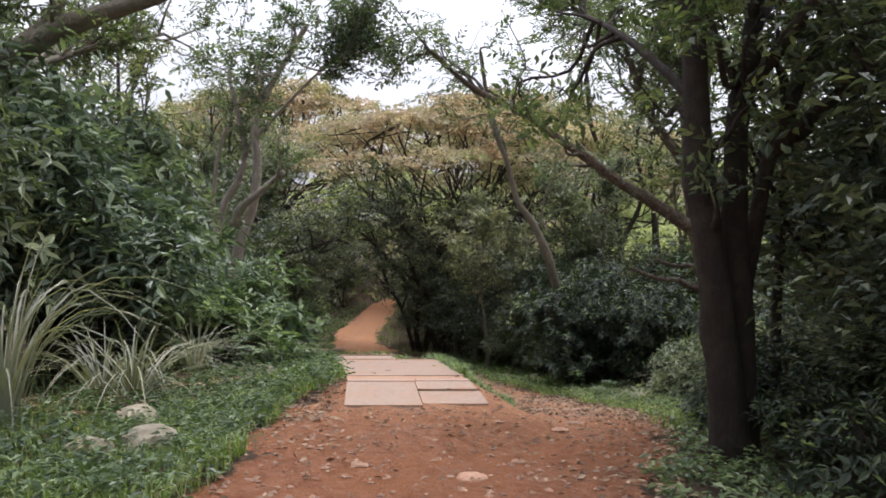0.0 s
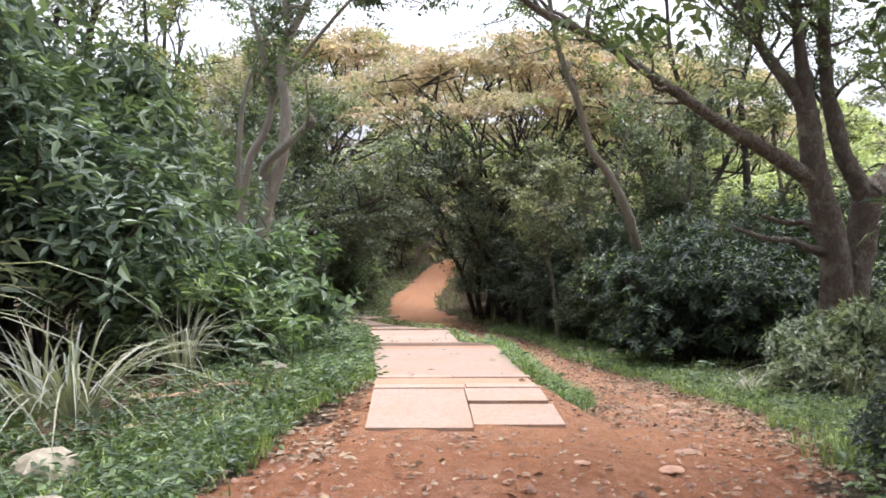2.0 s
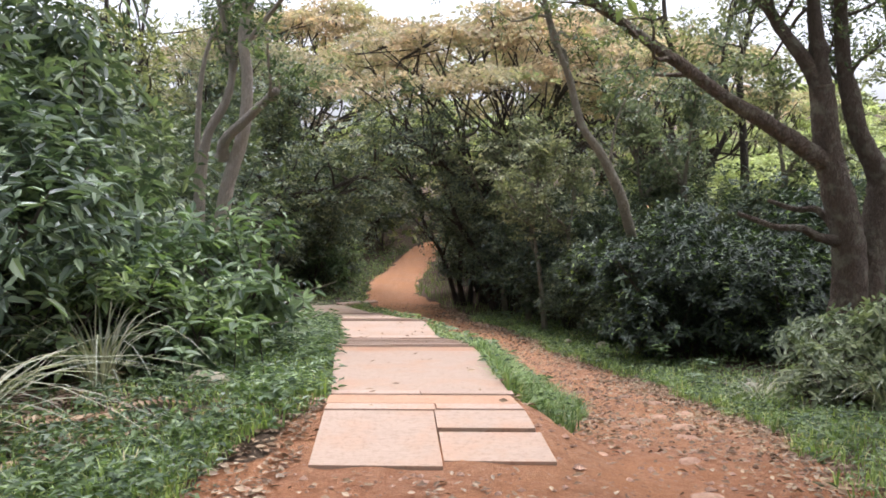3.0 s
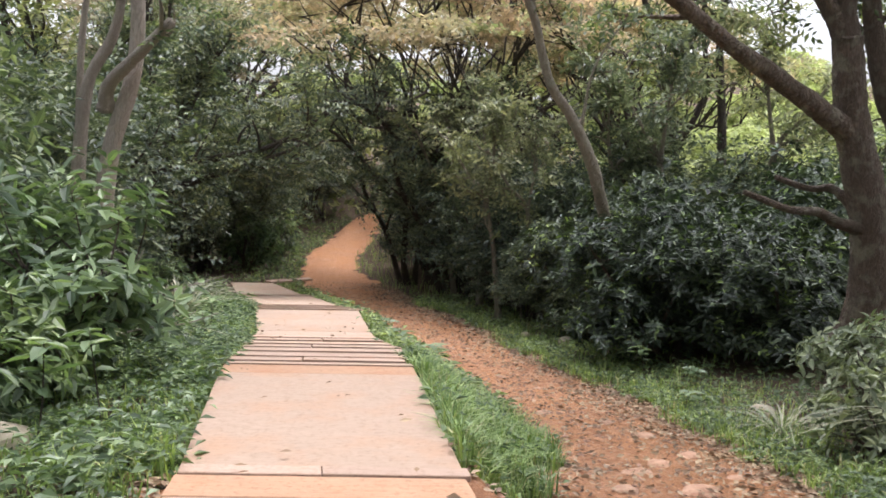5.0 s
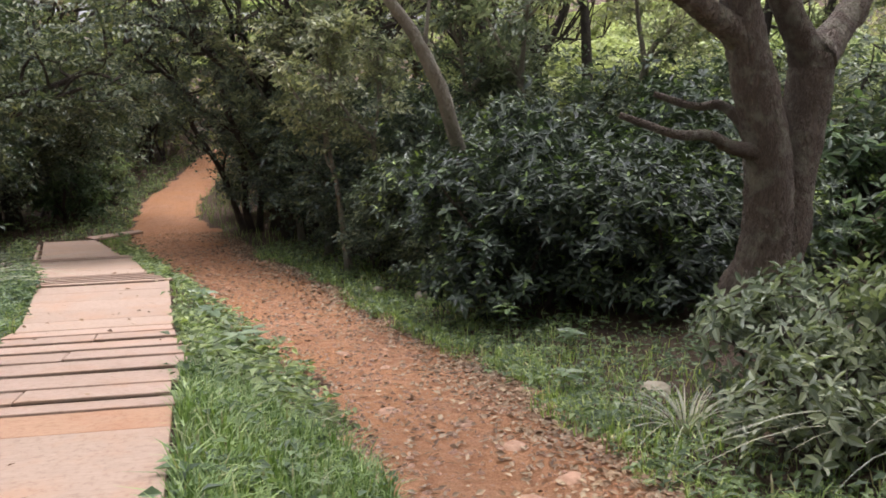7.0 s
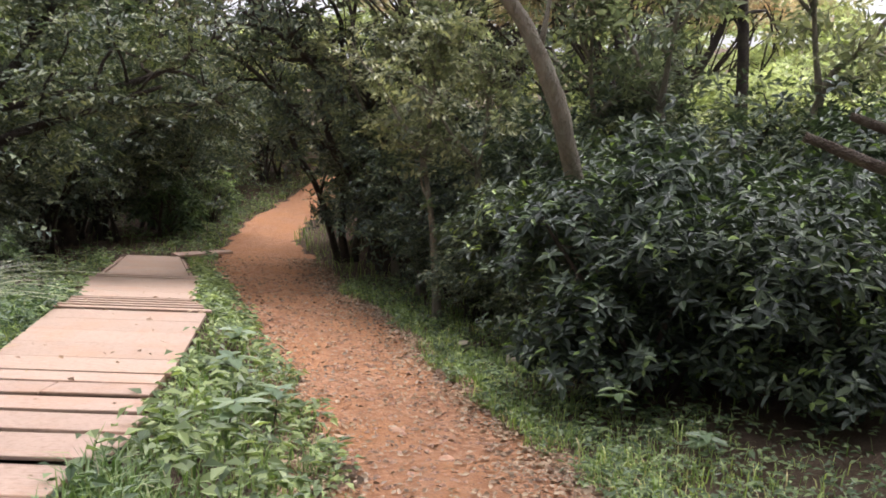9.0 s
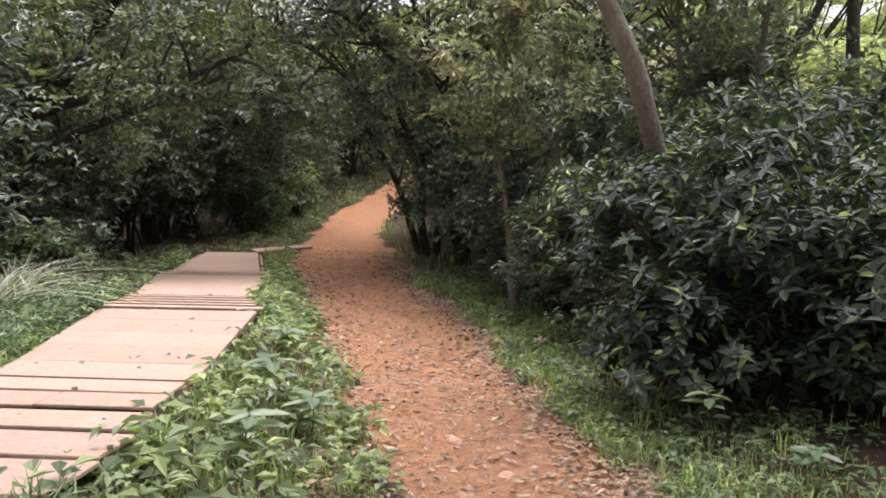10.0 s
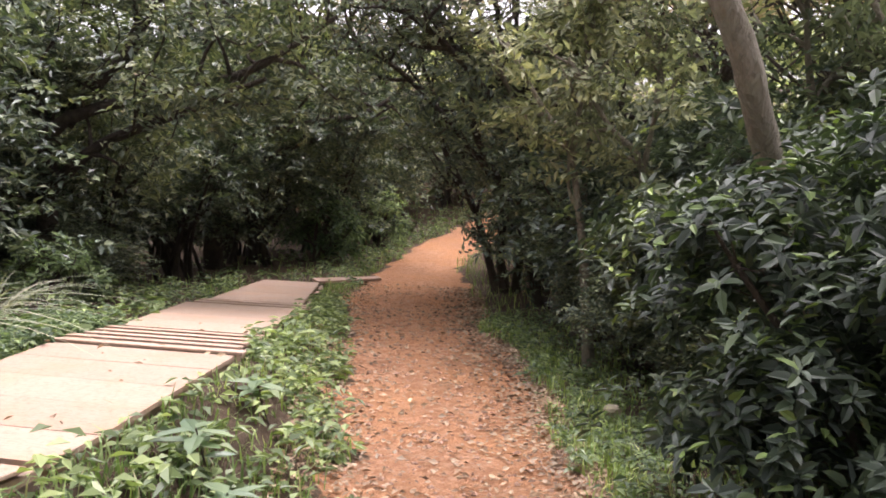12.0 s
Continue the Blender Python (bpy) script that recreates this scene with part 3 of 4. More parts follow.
build_tree("multi_stemmed_tree", "dark multi-stemmed tree standing at the trail's edge", 13, [
    ([(2.22, 7.05, -0.3), (2.16, 7.0, 0.4), (2.11, 7.0, 0.9), (2.02, 7.0, 1.6), (1.95, 7.0, 2.2), (1.9, 7.0, 3.4), (1.85, 7.1, 4.8)], 0.155, 0.08, 6),
    ([(2.33, 7.15, -0.3), (2.3, 7.1, 0.72), (2.26, 7.1, 1.68), (2.28, 7.1, 2.55), (2.39, 7.1, 3.16), (2.5, 7.2, 4.6)], 0.13, 0.06, 6),
    ([(2.30, 7.2, 0.9), (2.40, 7.15, 1.5), (2.56, 7.15, 2.3), (2.9, 7.2, 3.0), (3.4, 7.4, 4.2)], 0.075, 0.04, 10),
    ([(2.95, 8.2, -0.3), (3.0, 8.25, 1.0), (3.1, 8.3, 2.2), (3.3, 8.4, 3.6)], 0.06, 0.035, 8),
    # two unseen limbs high overhead, added to shade the start of the trail
    ([(1.88, 7.0, 3.9), (0.9, 7.9, 5.4), (-0.5, 8.8, 6.3), (-2.2, 9.4, 6.7)], 0.09, 0.03, 20),
    ([(2.42, 7.15, 4.2), (2.8, 8.3, 5.6), (3.1, 9.5, 6.4)], 0.08, 0.03, 14),
    ([(1.95, 7.0, 2.6), (1.7, 7.6, 3.1), (1.5, 8.3, 3.5), (1.3, 9.2, 3.9)], 0.05, 0.02, 9),
    # four limbs mostly out of view, added to darken the ground beneath them
    ([(2.28, 7.1, 2.6), (2.7, 6.2, 3.4), (3.2, 5.2, 3.8), (3.6, 3.8, 4.1)], 0.06, 0.02, 24),
    ([(2.5, 7.2, 2.2), (3.3, 6.9, 2.9), (4.2, 6.8, 3.3), (5.2, 6.6, 3.7)], 0.06, 0.02, 24),
    ([(1.9, 7.0, 3.4), (1.4, 6.0, 4.3), (0.9, 4.9, 4.8), (0.2, 3.6, 5.1)], 0.06, 0.02, 24),
    ([(2.4, 7.1, 3.2), (2.9, 7.9, 3.7), (3.6, 8.6, 4.1), (4.4, 9.3, 4.5)], 0.06, 0.02, 22),
], BARK_DARK, CANOPY, 0.115, 1.1, per=8, bare=0.5, twigs=6)
dark_tree = bpy.data.objects["multi_stemmed_tree"]
# two extra trees standing out of view, added to shade the trail's right side
for x, y, turn, s in ((4.9, 5.2, 200, 1.05), (6.6, 11.6, 290, 1.0)):
    copy_thing(dark_tree, pose(x, y, ground_at(x, y) - 0.1, 0, 0, turn) @ Matrix.Scale(s, 4))
build_tree("pale_barked_tree", "pale-barked tree with twisted crossing limbs among shrubs", 14, [
    ([(-4.3, 18.1, -0.9), (-4.15, 18.05, 0.6), (-4.0, 18.0, 1.52), (-3.72, 18.0, 2.39), (-3.64, 18.0, 3.2), (-3.69, 18.0, 3.82), (-3.55, 18.0, 4.4), (-3.2, 18.0, 5.0), (-2.6, 17.6, 5.8)], 0.14, 0.05, 8),
    ([(-4.6, 18.3, -0.9), (-4.55, 18.3, 1.0), (-4.39, 18.3, 2.29), (-4.05, 18.3, 2.93), (-3.97, 18.3, 3.6), (-4.3, 18.4, 5.0)], 0.11, 0.04, 6),
    ([(-4.05, 18.0, 2.0), (-3.95, 17.8, 2.26), (-3.51, 17.4, 2.54), (-2.95, 17.0, 2.92)], 0.10, 0.055, 2),
    ([(-4.9, 19.0, -0.9), (-4.8, 19.0, 1.5), (-4.72, 19.0, 2.93), (-4.56, 19.0, 3.79), (-4.19, 19.0, 4.6), (-3.9, 18.8, 5.4)], 0.07, 0.02, 8),
    ([(-3.66, 18.0, 3.7), (-3.0, 17.4, 4.2), (-2.3, 16.8, 4.7), (-1.5, 16.2, 5.1)], 0.05, 0.015, 34),
], BARK_PALE, CANOPY, 0.105, 1.15, per=15, bare=0.64, twigs=6)
build_tree("overhanging_tree", "grey tree reaching a thick limb over the undergrowth", 15, [
    ([(-9.0, 11.8, 0.0), (-8.3, 11.8, 1.8), (-7.3, 12.0, 3.0), (-6.2, 12.0, 3.6), (-5.34, 12.0, 4.2), (-4.75, 12.0, 4.48), (-3.5, 12.0, 4.9), (-2.2, 12.3, 5.7)], 0.32, 0.07, 5),
    ([(-5.5, 12.0, 4.12), (-5.1, 12.0, 4.55), (-4.9, 12.0, 5.05), (-4.6, 12.4, 6.2)], 0.14, 0.05, 8),
    ([(-7.6, 12.0, 2.7), (-7.2, 12.6, 4.2), (-6.8, 13.2, 5.6)], 0.14, 0.05, 12),
    ([(-4.2, 12.0, 4.65), (-3.7, 12.8, 5.4), (-3.0, 13.8, 6.0), (-2.2, 14.6, 6.4)], 0.07, 0.02, 20),
    # an unseen limb passing overhead, added to shade the left bank
    ([(-8.2, 11.8, 2.0), (-6.6, 10.4, 3.8), (-5.0, 8.8, 4.8), (-3.4, 7.2, 5.3), (-2.2, 5.6, 5.6)], 0.12, 0.03, 34),
    ([(-7.4, 12.0, 2.9), (-6.2, 11.0, 3.9), (-5.2, 10.2, 4.5), (-4.2, 9.6, 5.0)], 0.10, 0.03, 26),
    ([(-7.3, 12.0, 3.0), (-6.4, 13.0, 3.9), (-5.6, 14.4, 4.6), (-4.8, 15.8, 5.2)], 0.09, 0.03, 26),
], BARK_GREY, CANOPY, 0.10, 1.2, per=15, bare=0.45, twigs=6)
build_tree("thicket_tree", "small grey forked tree rising out of the thicket", 16, [
    ([(1.95, 23.4, -1.6), (1.85, 23.4, -0.6), (1.78, 23.4, -0.11), (1.61, 23.4, 0.62), (1.31, 23.4, 0.95), (0.9, 23.3, 1.6)], 0.055, 0.02, 6),
    ([(1.66, 23.4, 0.5), (1.75, 23.4, 1.1), (1.8, 23.5, 2.0)], 0.035, 0.012, 8),
], BARK_GREY, MID, 0.11, 0.7, per=13, bare=0.4, twigs=5)
sapling_tree = bpy.data.objects["thicket_tree"]
for x, y, turn, s in ((0.9, 25.4, 100, 1.25), (2.9, 23.6, 200, 1.3), (4.2, 22.8, 300, 1.4), (0.4, 27.6, 40, 1.2), (5.6, 23.2, 150, 1.5), (1.2, 23.6, 330, 1.1)):
    copy_thing(sapling_tree, pose(x, y, ground_at(x, y) - 0.1, 0, 0, turn) @ Matrix.Scale(s, 4))
build_tree("arching_tree", "dark thin tree arching over the trail", 17, [
    ([(-0.92, 30, -1.95), (-1.0, 30, -1.6), (-1.36, 30, -0.42), (-1.91, 30, 0.61), (-2.1, 30, 1.5), (-2.6, 30, 2.6)], 0.09, 0.03, 10),
    ([(-0.75, 30, -1.95), (-0.86, 29.9, -1.2), (-0.87, 29.7, -0.08), (-1.62, 29.3, 1.02), (-2.5, 29, 1.95), (-3.4, 28.6, 2.5)], 0.10, 0.03, 12),
    ([(-0.6, 30, -1.9), (-0.4, 29.8, -0.4), (0.1, 29.6, 1.2), (0.2, 29.2, 2.4)], 0.08, 0.03, 12),
], BARK_DARK, THICKET, 0.13, 1.2, per=17, bare=0.3, twigs=6, spread=0.16)
build_tree("spreading_tree", "dark spreading tree with low crossing limbs in deep shade", 18, [
    ([(-6.3, 25, -1.4), (-6.29, 25, 0.13), (-6.1, 25, 0.88), (-4.82, 25, 1.28), (-3.35, 25, 1.6), (-2.2, 25.2, 2.3)], 0.15, 0.03, 14),
    ([(-6.27, 25, 0.0), (-5.48, 25, 0.63), (-4.14, 25, 1.12), (-3.0, 24.8, 1.5)], 0.10, 0.03, 10),
    ([(-6.2, 25, 0.6), (-6.8, 25.2, 2.0), (-6.6, 25.4, 3.6)], 0.11, 0.04, 14),
    ([(-6.0, 25, 0.9), (-5.2, 25.6, 2.2), (-4.6, 26, 3.6)], 0.09, 0.03, 14),
], BARK_DARK, THICKET, 0.14, 1.3, per=18, bare=0.2, twigs=6, spread=0.16)
arch = bpy.data.objects["arching_tree"]
for x, y, turn, s in ((0.5, 33.0, 15, 0.7), (0.1, 28.1, 12, 1.05)):
    copy_thing(arch, pose(x, y, ground_at(x, y) - 0.1, 0, 0, turn) @ Matrix.Scale(s, 4))
spread = bpy.data.objects["spreading_tree"]
for x, y, turn, s in ((-7.2, 31.5, 40, 1.15),):
    copy_thing(spread, pose(x, y, ground_at(x, y) - 0.1, 0, 0, turn) @ Matrix.Scale(s, 4))
BACK = [
    ([(5.4, 27, -1.2), (5.25, 27, 1.2), (5.11, 27, 2.41), (4.73, 27, 4.06), (4.34, 27, 5.23), (4.2, 27, 7.0)], 0.13, 0.04, 12),
    ([(6.3, 27, -1.2), (6.25, 27, 2.0), (6.1, 27, 4.03), (6.24, 27, 5.08), (6.7, 27, 7.0)], 0.13, 0.04, 12),
    ([(4.5, 26, -1.2), (4.2, 26, 1.2), (4.05, 26, 1.95), (3.71, 26, 2.96), (2.97, 26, 3.53), (2.2, 26, 4.2)], 0.10, 0.03, 10),
    ([(5.2, 27, 1.6), (5.8, 26.8, 3.0), (5.6, 26.6, 4.6), (6.0, 26.5, 6.4)], 0.08, 0.03, 10),
]
back = build_tree("woodland_tree", "thin-stemmed tree with sparse pale green foliage", 19, BACK, BARK_DARK, OLIVE, 0.17, 1.6, per=9, bare=0.3, twigs=5, spread=0.22)
for x, y, turn, s in ((9.5, 24.5, 130, 0.9), (-9.5, 27.5, 100, 1.1), (-8.5, 19.5, 20, 1.0), (-8.2, 34, 300, 1.1)):
    copy_thing(back, pose(x, y, ground_at(x, y) - 0.1, 0, 0, turn) @ Matrix.Scale(s, 4))


# ---- shrubs ----
def lobed(rng, rx, ry, h, lobes, n, low=0.12):
    """Shoot ends on the tops of many leafy lobes, some inside, with the ways out, and the lobes' middles."""
    a, k = np.arange(lobes) * 2.4 + rng.uniform(-0.4, 0.4, lobes), np.sqrt(rng.uniform(0.02, 1, lobes))
    z = h * rng.uniform(0.2, 0.86, lobes) * (1 - 0.38 * k * k)
    mids = np.stack([rx * 0.8 * k * np.cos(a), ry * 0.8 * k * np.sin(a), z], 1)
    sizes = rng.uniform(0.22, 0.46, lobes)
    pick = rng.integers(0, lobes, n)
    d = rng.normal(size=(n, 3))
    skin = rng.uniform(0, 1, n) < 0.74
    d[:, 2] = np.where(skin, np.abs(d[:, 2]) * 0.9 - 0.25, d[:, 2])
    d = unit(d)
    r = sizes[pick] * np.where(skin, rng.uniform(0.82, 1.05, n), rng.uniform(0.15, 0.8, n))
    p = mids[pick] + d * r[:, None] * np.array([rx, ry, h * 0.42])
    shoot = rng.uniform(0, 1, (n, 1)) ** 8
    p = p + unit(d + np.array([0, 0, 0.5])) * shoot * np.array([rx, ry, h * 0.5]) * 0.4
    keep = p[:, 2] > low
    return p[keep], d[keep], mids


def shrub(name, label, seed, rx, h, leaf_mat, leaf_len, ratio, clumps, per, fine=False, bark=None, lobes=16, stems=9, whorled=False, category="shrub", group="shrubs", low=0.12):
    rng = np.random.default_rng(seed)
    t = thing(name, label, category, group=group)
    p, d, mids = lobed(rng, rx, rx * 0.95, h, lobes, clumps, low)
    v, f = rosettes(rng, p, d, per, leaf_len, ratio, fine) if whorled else sprays(rng, p, d, per, leaf_len, ratio, fine)
    v[:, 2] = np.maximum(v[:, 2], 0.03)
    tagged(mesh_object("crown", v, f, leaf_mat, t), kind="stuff")
    for i in range(min(stems, lobes)):
        w = Wood(rng)
        m = mids[i]
        a = rng.normal(size=2) * rx * 0.16
        foot = np.array([a[0], a[1], -0.15])
        w.tube(spline([foot, foot * 0.5 + m * np.array([0.3, 0.3, 0.5]) + rng.normal(size=3) * 0.09, m, m + unit(m) * h * 0.12], 4), 0.014 + 0.014 * h * rng.uniform(0.5, 1), 0.007, 5)
        close = p[np.argsort(np.linalg.norm(p - m, axis=1))[:120]]
        for q in range(7):
            k = close[rng.integers(0, len(close))]
            w.tube(spline([m, (m + k) / 2 + rng.normal(size=3) * 0.07, k], 2), 0.010, 0.003, 3, 0.0)
        mesh_object("stem", w.v, w.f, bark or TWIG, t, True)
    return t


def stand(ob, x, y, turn=0.0, s=1.0, tall=1.0, sink=0.05):
    return copy_thing(ob, pose(x, y, ground_at(x, y) - sink, 0, 0, turn) @ Matrix.Diagonal((s, s, s * tall, 1)))


def put(ob, x, y, turn=0.0, s=1.0, tall=1.0, sink=0.05):
    ob.matrix_basis = pose(x, y, ground_at(x, y) - sink, 0, 0, turn) @ Matrix.Diagonal((s, s, s * tall, 1))


laurel = shrub("laurel_shrub", "dense dark green shrub with glossy oval leaves", 21, 1.35, 2.45, LAUREL, 0.122, 0.44, 1450, 8, True, lobes=26, whorled=True)
put(laurel, 3.2, 19.6, 0, 1.0, 1.06)
for x, y, turn, s, tall in ((4.45, 19.2, 70, 1.03, 0.92), (2.8, 21.9, 150, 1.0, 1.1), (6.2, 19.8, 220, 0.95, 0.9), (3.9, 21.5, 300, 1.15, 1.0), (5.6, 21.5, 110, 1.2, 1.05)):
    stand(laurel, x, y, turn, s, tall)
bush = shrub("low_bush", "low dark leafy bush in the shade of a tree", 27, 0.6, 0.95, LAUREL, 0.10, 0.42, 230, 7, False, TWIG, 12, 6, True, low=0.06)
put(bush, 2.75, 5.5)
for x, y, turn, s in ((3.4, 6.4, 110, 1.2), (2.95, 7.8, 200, 1.0), (3.6, 4.7, 290, 1.1), (3.3, 9.1, 330, 1.1), (2.75, 6.6, 150, 0.8), (2.65, 8.8, 250, 0.75), (4.3, 7.3, 20, 1.4)):
    stand(bush, x, y, turn, s)
thicket = shrub("thicket_shrub", "tangled dark shrub with small leaves", 22, 1.6, 3.0, THICKET, 0.142, 0.42, 1050, 9, False, BARK_DARK, 24, 12, low=0.15)
put(thicket, 1.7, 24.7, 0, 0.9, 1.1)
for x, y, turn, s, tall in ((3.1, 24.4, 60, 1.0, 1.35), (0.75, 26.8, 120, 0.95, 1.2), (2.3, 26.8, 200, 1.0, 1.15), (4.8, 24.0, 280, 1.05, 1.3), (0.4, 29.4, 20, 1.0, 1.3), (1.8, 29.2, 80, 1.1, 1.15),
                          (-0.3, 32.5, 160, 0.95, 1.1), (0.0, 36.0, 240, 1.2, 1.1), (-0.4, 39.5, 45, 1.2, 1.1), (6.6, 23.4, 100, 1.2, 1.15), (8.6, 22, 10, 1.3, 1.05), (3.75, 6.9, 250, 0.72, 0.85),
                          (3.4, 29, 190, 1.2, 0.95), (2.0, 33.5, 15, 1.3, 0.95), (-8.2, 31.0, 70, 1.0, 0.8), (-8.0, 28.2, 170, 1.0, 0.8), (-7.6, 34.2, 270, 1.0, 0.8), (-6.5, 25.7, 20, 0.75, 0.7), (1.8, 23.2, 300, 0.55, 0.9), (1.35, 24.9, 40, 0.5, 1.0), (2.45, 21.5, 100, 0.5, 0.9)):
    stand(thicket, x, y, turn, s, tall)
tall_shrub = shrub("tall_shrub", "tall dark woodland shrub leaning over the trail", 23, 1.9, 4.6, THICKET, 0.165, 0.42, 1150, 9, False, BARK_DARK, 30, 12, low=0.15)
put(tall_shrub, -6.1, 21.6, 0, 0.95, 1.1)
for x, y, turn, s, tall in ((-5.7, 19.2, 200, 0.9, 1.0), (-7.0, 24.0, 60, 1.0, 1.15), (-6.9, 27.0, 120, 0.95, 1.2), (-7.1, 29.8, 180, 1.0, 1.15), (-6.9, 32.6, 240, 1.0, 1.15), (-6.4, 35.6, 300, 1.0, 1.15), (-6.2, 38.8, 30, 1.0, 1.1),
                          (-6.6, 42, 90, 1.1, 1.0), (-9.0, 22.5, 150, 1.2, 1.1), (-9.4, 26.6, 190, 1.2, 1.25), (-8.8, 17, 330, 1.1, 1.0), (-7.2, 14, 100, 1.1, 1.0), (-7.0, 10.4, 10, 1.1, 1.0),
                          (4.2, 8.2, 40, 0.9, 1.2), (5.3, 9.9, 300, 0.95, 1.0), (6.6, 12.4, 130, 1.0, 0.8), (3.75, 6.0, 220, 0.9, 1.15), (-5.4, 45.5, 60, 1.1, 0.9), (-0.8, 44.5, 260, 1.0, 0.75), (2.4, 38.5, 200, 1.1, 0.75)):
    stand(tall_shrub, x, y, turn, s, tall)
longleaf = shrub("long_leaved_shrub", "leafy green shrub with long drooping leaves", 24, 1.35, 3.2, LONG, 0.165, 0.36, 900, 7, True, TWIG, 22, 12, True, low=0.75)
put(longleaf, -4.25, 10.7, 0, 1.0, 1.05)
for x, y, turn, s, tall in ((-5.1, 8.9, 80, 1.1, 1.05), (-4.6, 13.0, 160, 1.0, 1.3), (-5.2, 11.6, 240, 1.25, 1.15), (-4.9, 14.4, 300, 1.1, 1.0), (-5.1, 16.6, 45, 1.0, 0.9), (-4.6, 5.6, 130, 1.1, 1.0), (-6.9, 25.6, 190, 0.75, 0.6)):
    stand(longleaf, x, y, turn, s, tall)
fresh = shrub("fresh_green_shrub", "low bright green shrub with broad pointed leaves", 25, 0.75, 1.35, FRESH, 0.13, 0.38, 250, 7, True, TWIG, 12, 8, True)
put(fresh, -2.75, 11.9, 0, 1.0, 1.0)
for x, y, turn, s, tall in ((-3.4, 11.3, 120, 1.0, 1.1), (-2.65, 13.2, 200, 1.25, 1.1), (-3.0, 12.3, 250, 1.2, 1.1), (-3.0, 14.8, 60, 0.9, 0.9), (-5.2, 23.6, 90, 0.9, 0.9), (-5.6, 33.5, 30, 1.3, 1.2), (-5.3, 37.0, 100, 1.2, 1.1), (8.6, 20.4, 150, 2.0, 1.1), (10.2, 20.2, 20, 2.2, 1.1), (9.4, 18.4, 20, 1.8, 1.0)):
    stand(fresh, x, y, turn, s, tall)
grey = shrub("grey_green_shrub", "low grey-green shrub with small pale leaves", 26, 0.72, 1.15, GREY_LEAF, 0.105, 0.45, 240, 7, True, TWIG, 14, 8, True)
put(grey, 3.6, 13.6, 0, 0.92, 1.15)
for x, y, turn, s, tall in ((4.3, 13.7, 100, 1.0, 1.35), (4.1, 14.9, 200, 1.0, 1.2), (5.0, 13.4, 300, 1.1, 1.25)):
    stand(grey, x, y, turn, s, tall)


# ---- far trees ----
def far_tree(name, label, seed, spread_r, top, thick, leaf_mat, leaf_len, clumps, per, bark, pads=24):
    """A short trunk, crooked limbs fanning out to flat layered pads of leaves."""
    rng = np.random.default_rng(seed)
    t = thing(name, label, "tree", group="far trees")
    w = Wood(rng)
    fork = np.array([-0.1, 0, top * 0.34])
    w.tube(spline([(0, 0, -0.4), (0.15, 0.1, top * 0.18), fork], 6), 0.20, 0.14, 9, 0.07, 0.4)
    mesh_object("trunk", w.v, w.f, bark, t, True)
    tips, ways = [], []
    for i in range(pads):
        a, k = i * 2.4 + rng.uniform(-0.3, 0.3), math.sqrt((i + 0.5) / pads)
        m = np.array([spread_r * 0.85 * k * math.cos(a), spread_r * 0.85 * k * math.sin(a), top - thick * (0.18 + 0.62 * k * k) * rng.uniform(0.7, 1.25)])
        w = Wood(rng)
        mid = fork * 0.5 + m * 0.5 + np.array([0, 0, -0.35]) + rng.normal(size=3) * 0.35
        line = spline([fork, fork * 0.75 + m * 0.25 + rng.normal(size=3) * 0.25 + (0, 0, 0.15), mid, mid * 0.4 + m * 0.6 + rng.normal(size=3) * 0.42, m], 3)
        w.tube(line, 0.06, 0.018, 5)
        wide = spread_r * rng.uniform(0.24, 0.38)
        n = clumps // pads
        g, r = rng.uniform(0, 6.28, n), np.sqrt(rng.uniform(0, 1, n))
        q = m + np.stack([wide * r * np.cos(g), wide * r * np.sin(g), (0.35 - 0.5 * r * r) * thick * 0.22 + rng.normal(size=n) * 0.10], 1)
        o = unit(np.stack([np.cos(g), np.sin(g), np.full(n, 0.15)], 1))
        for e in q[:5]:
            w.tube(spline([line[-6 + int(rng.integers(0, 5))], (m + e) / 2 + rng.normal(size=3) * 0.12 - (0, 0, 0.06), e], 3), 0.022, 0.006, 4, 0.0)
        mesh_object("limb", w.v, w.f, bark, t, True)
        tips.append(q)
        ways.append(o)
    v, f = sprays(rng, np.concatenate(tips), np.concatenate(ways), per, leaf_len, 0.5, False, 0.25, 0.6)
    tagged(mesh_object("crown", v, f, leaf_mat, t), kind="stuff")
    return t


golden = far_tree("golden_tree", "wide spreading tree with golden brown flowering crown", 31, 4.6, 8.2, 3.6, GOLD, 0.185, 2000, 9, BARK_DARK, 24)
put(golden, -0.2, 29.9, 0, 1.1, 0.95)
for x, y, turn, s, tall in ((5.6, 35, 90, 1.0, 1.0), (-9.6, 39, 200, 1.1, 1.0), (3.4, 44, 300, 1.25, 1.0), (-8.5, 48, 30, 1.3, 1.05)):
    stand(golden, x, y, turn, s, tall)
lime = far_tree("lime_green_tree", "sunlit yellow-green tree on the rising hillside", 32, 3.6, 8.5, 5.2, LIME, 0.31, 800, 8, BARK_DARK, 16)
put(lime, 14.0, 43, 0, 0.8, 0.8)
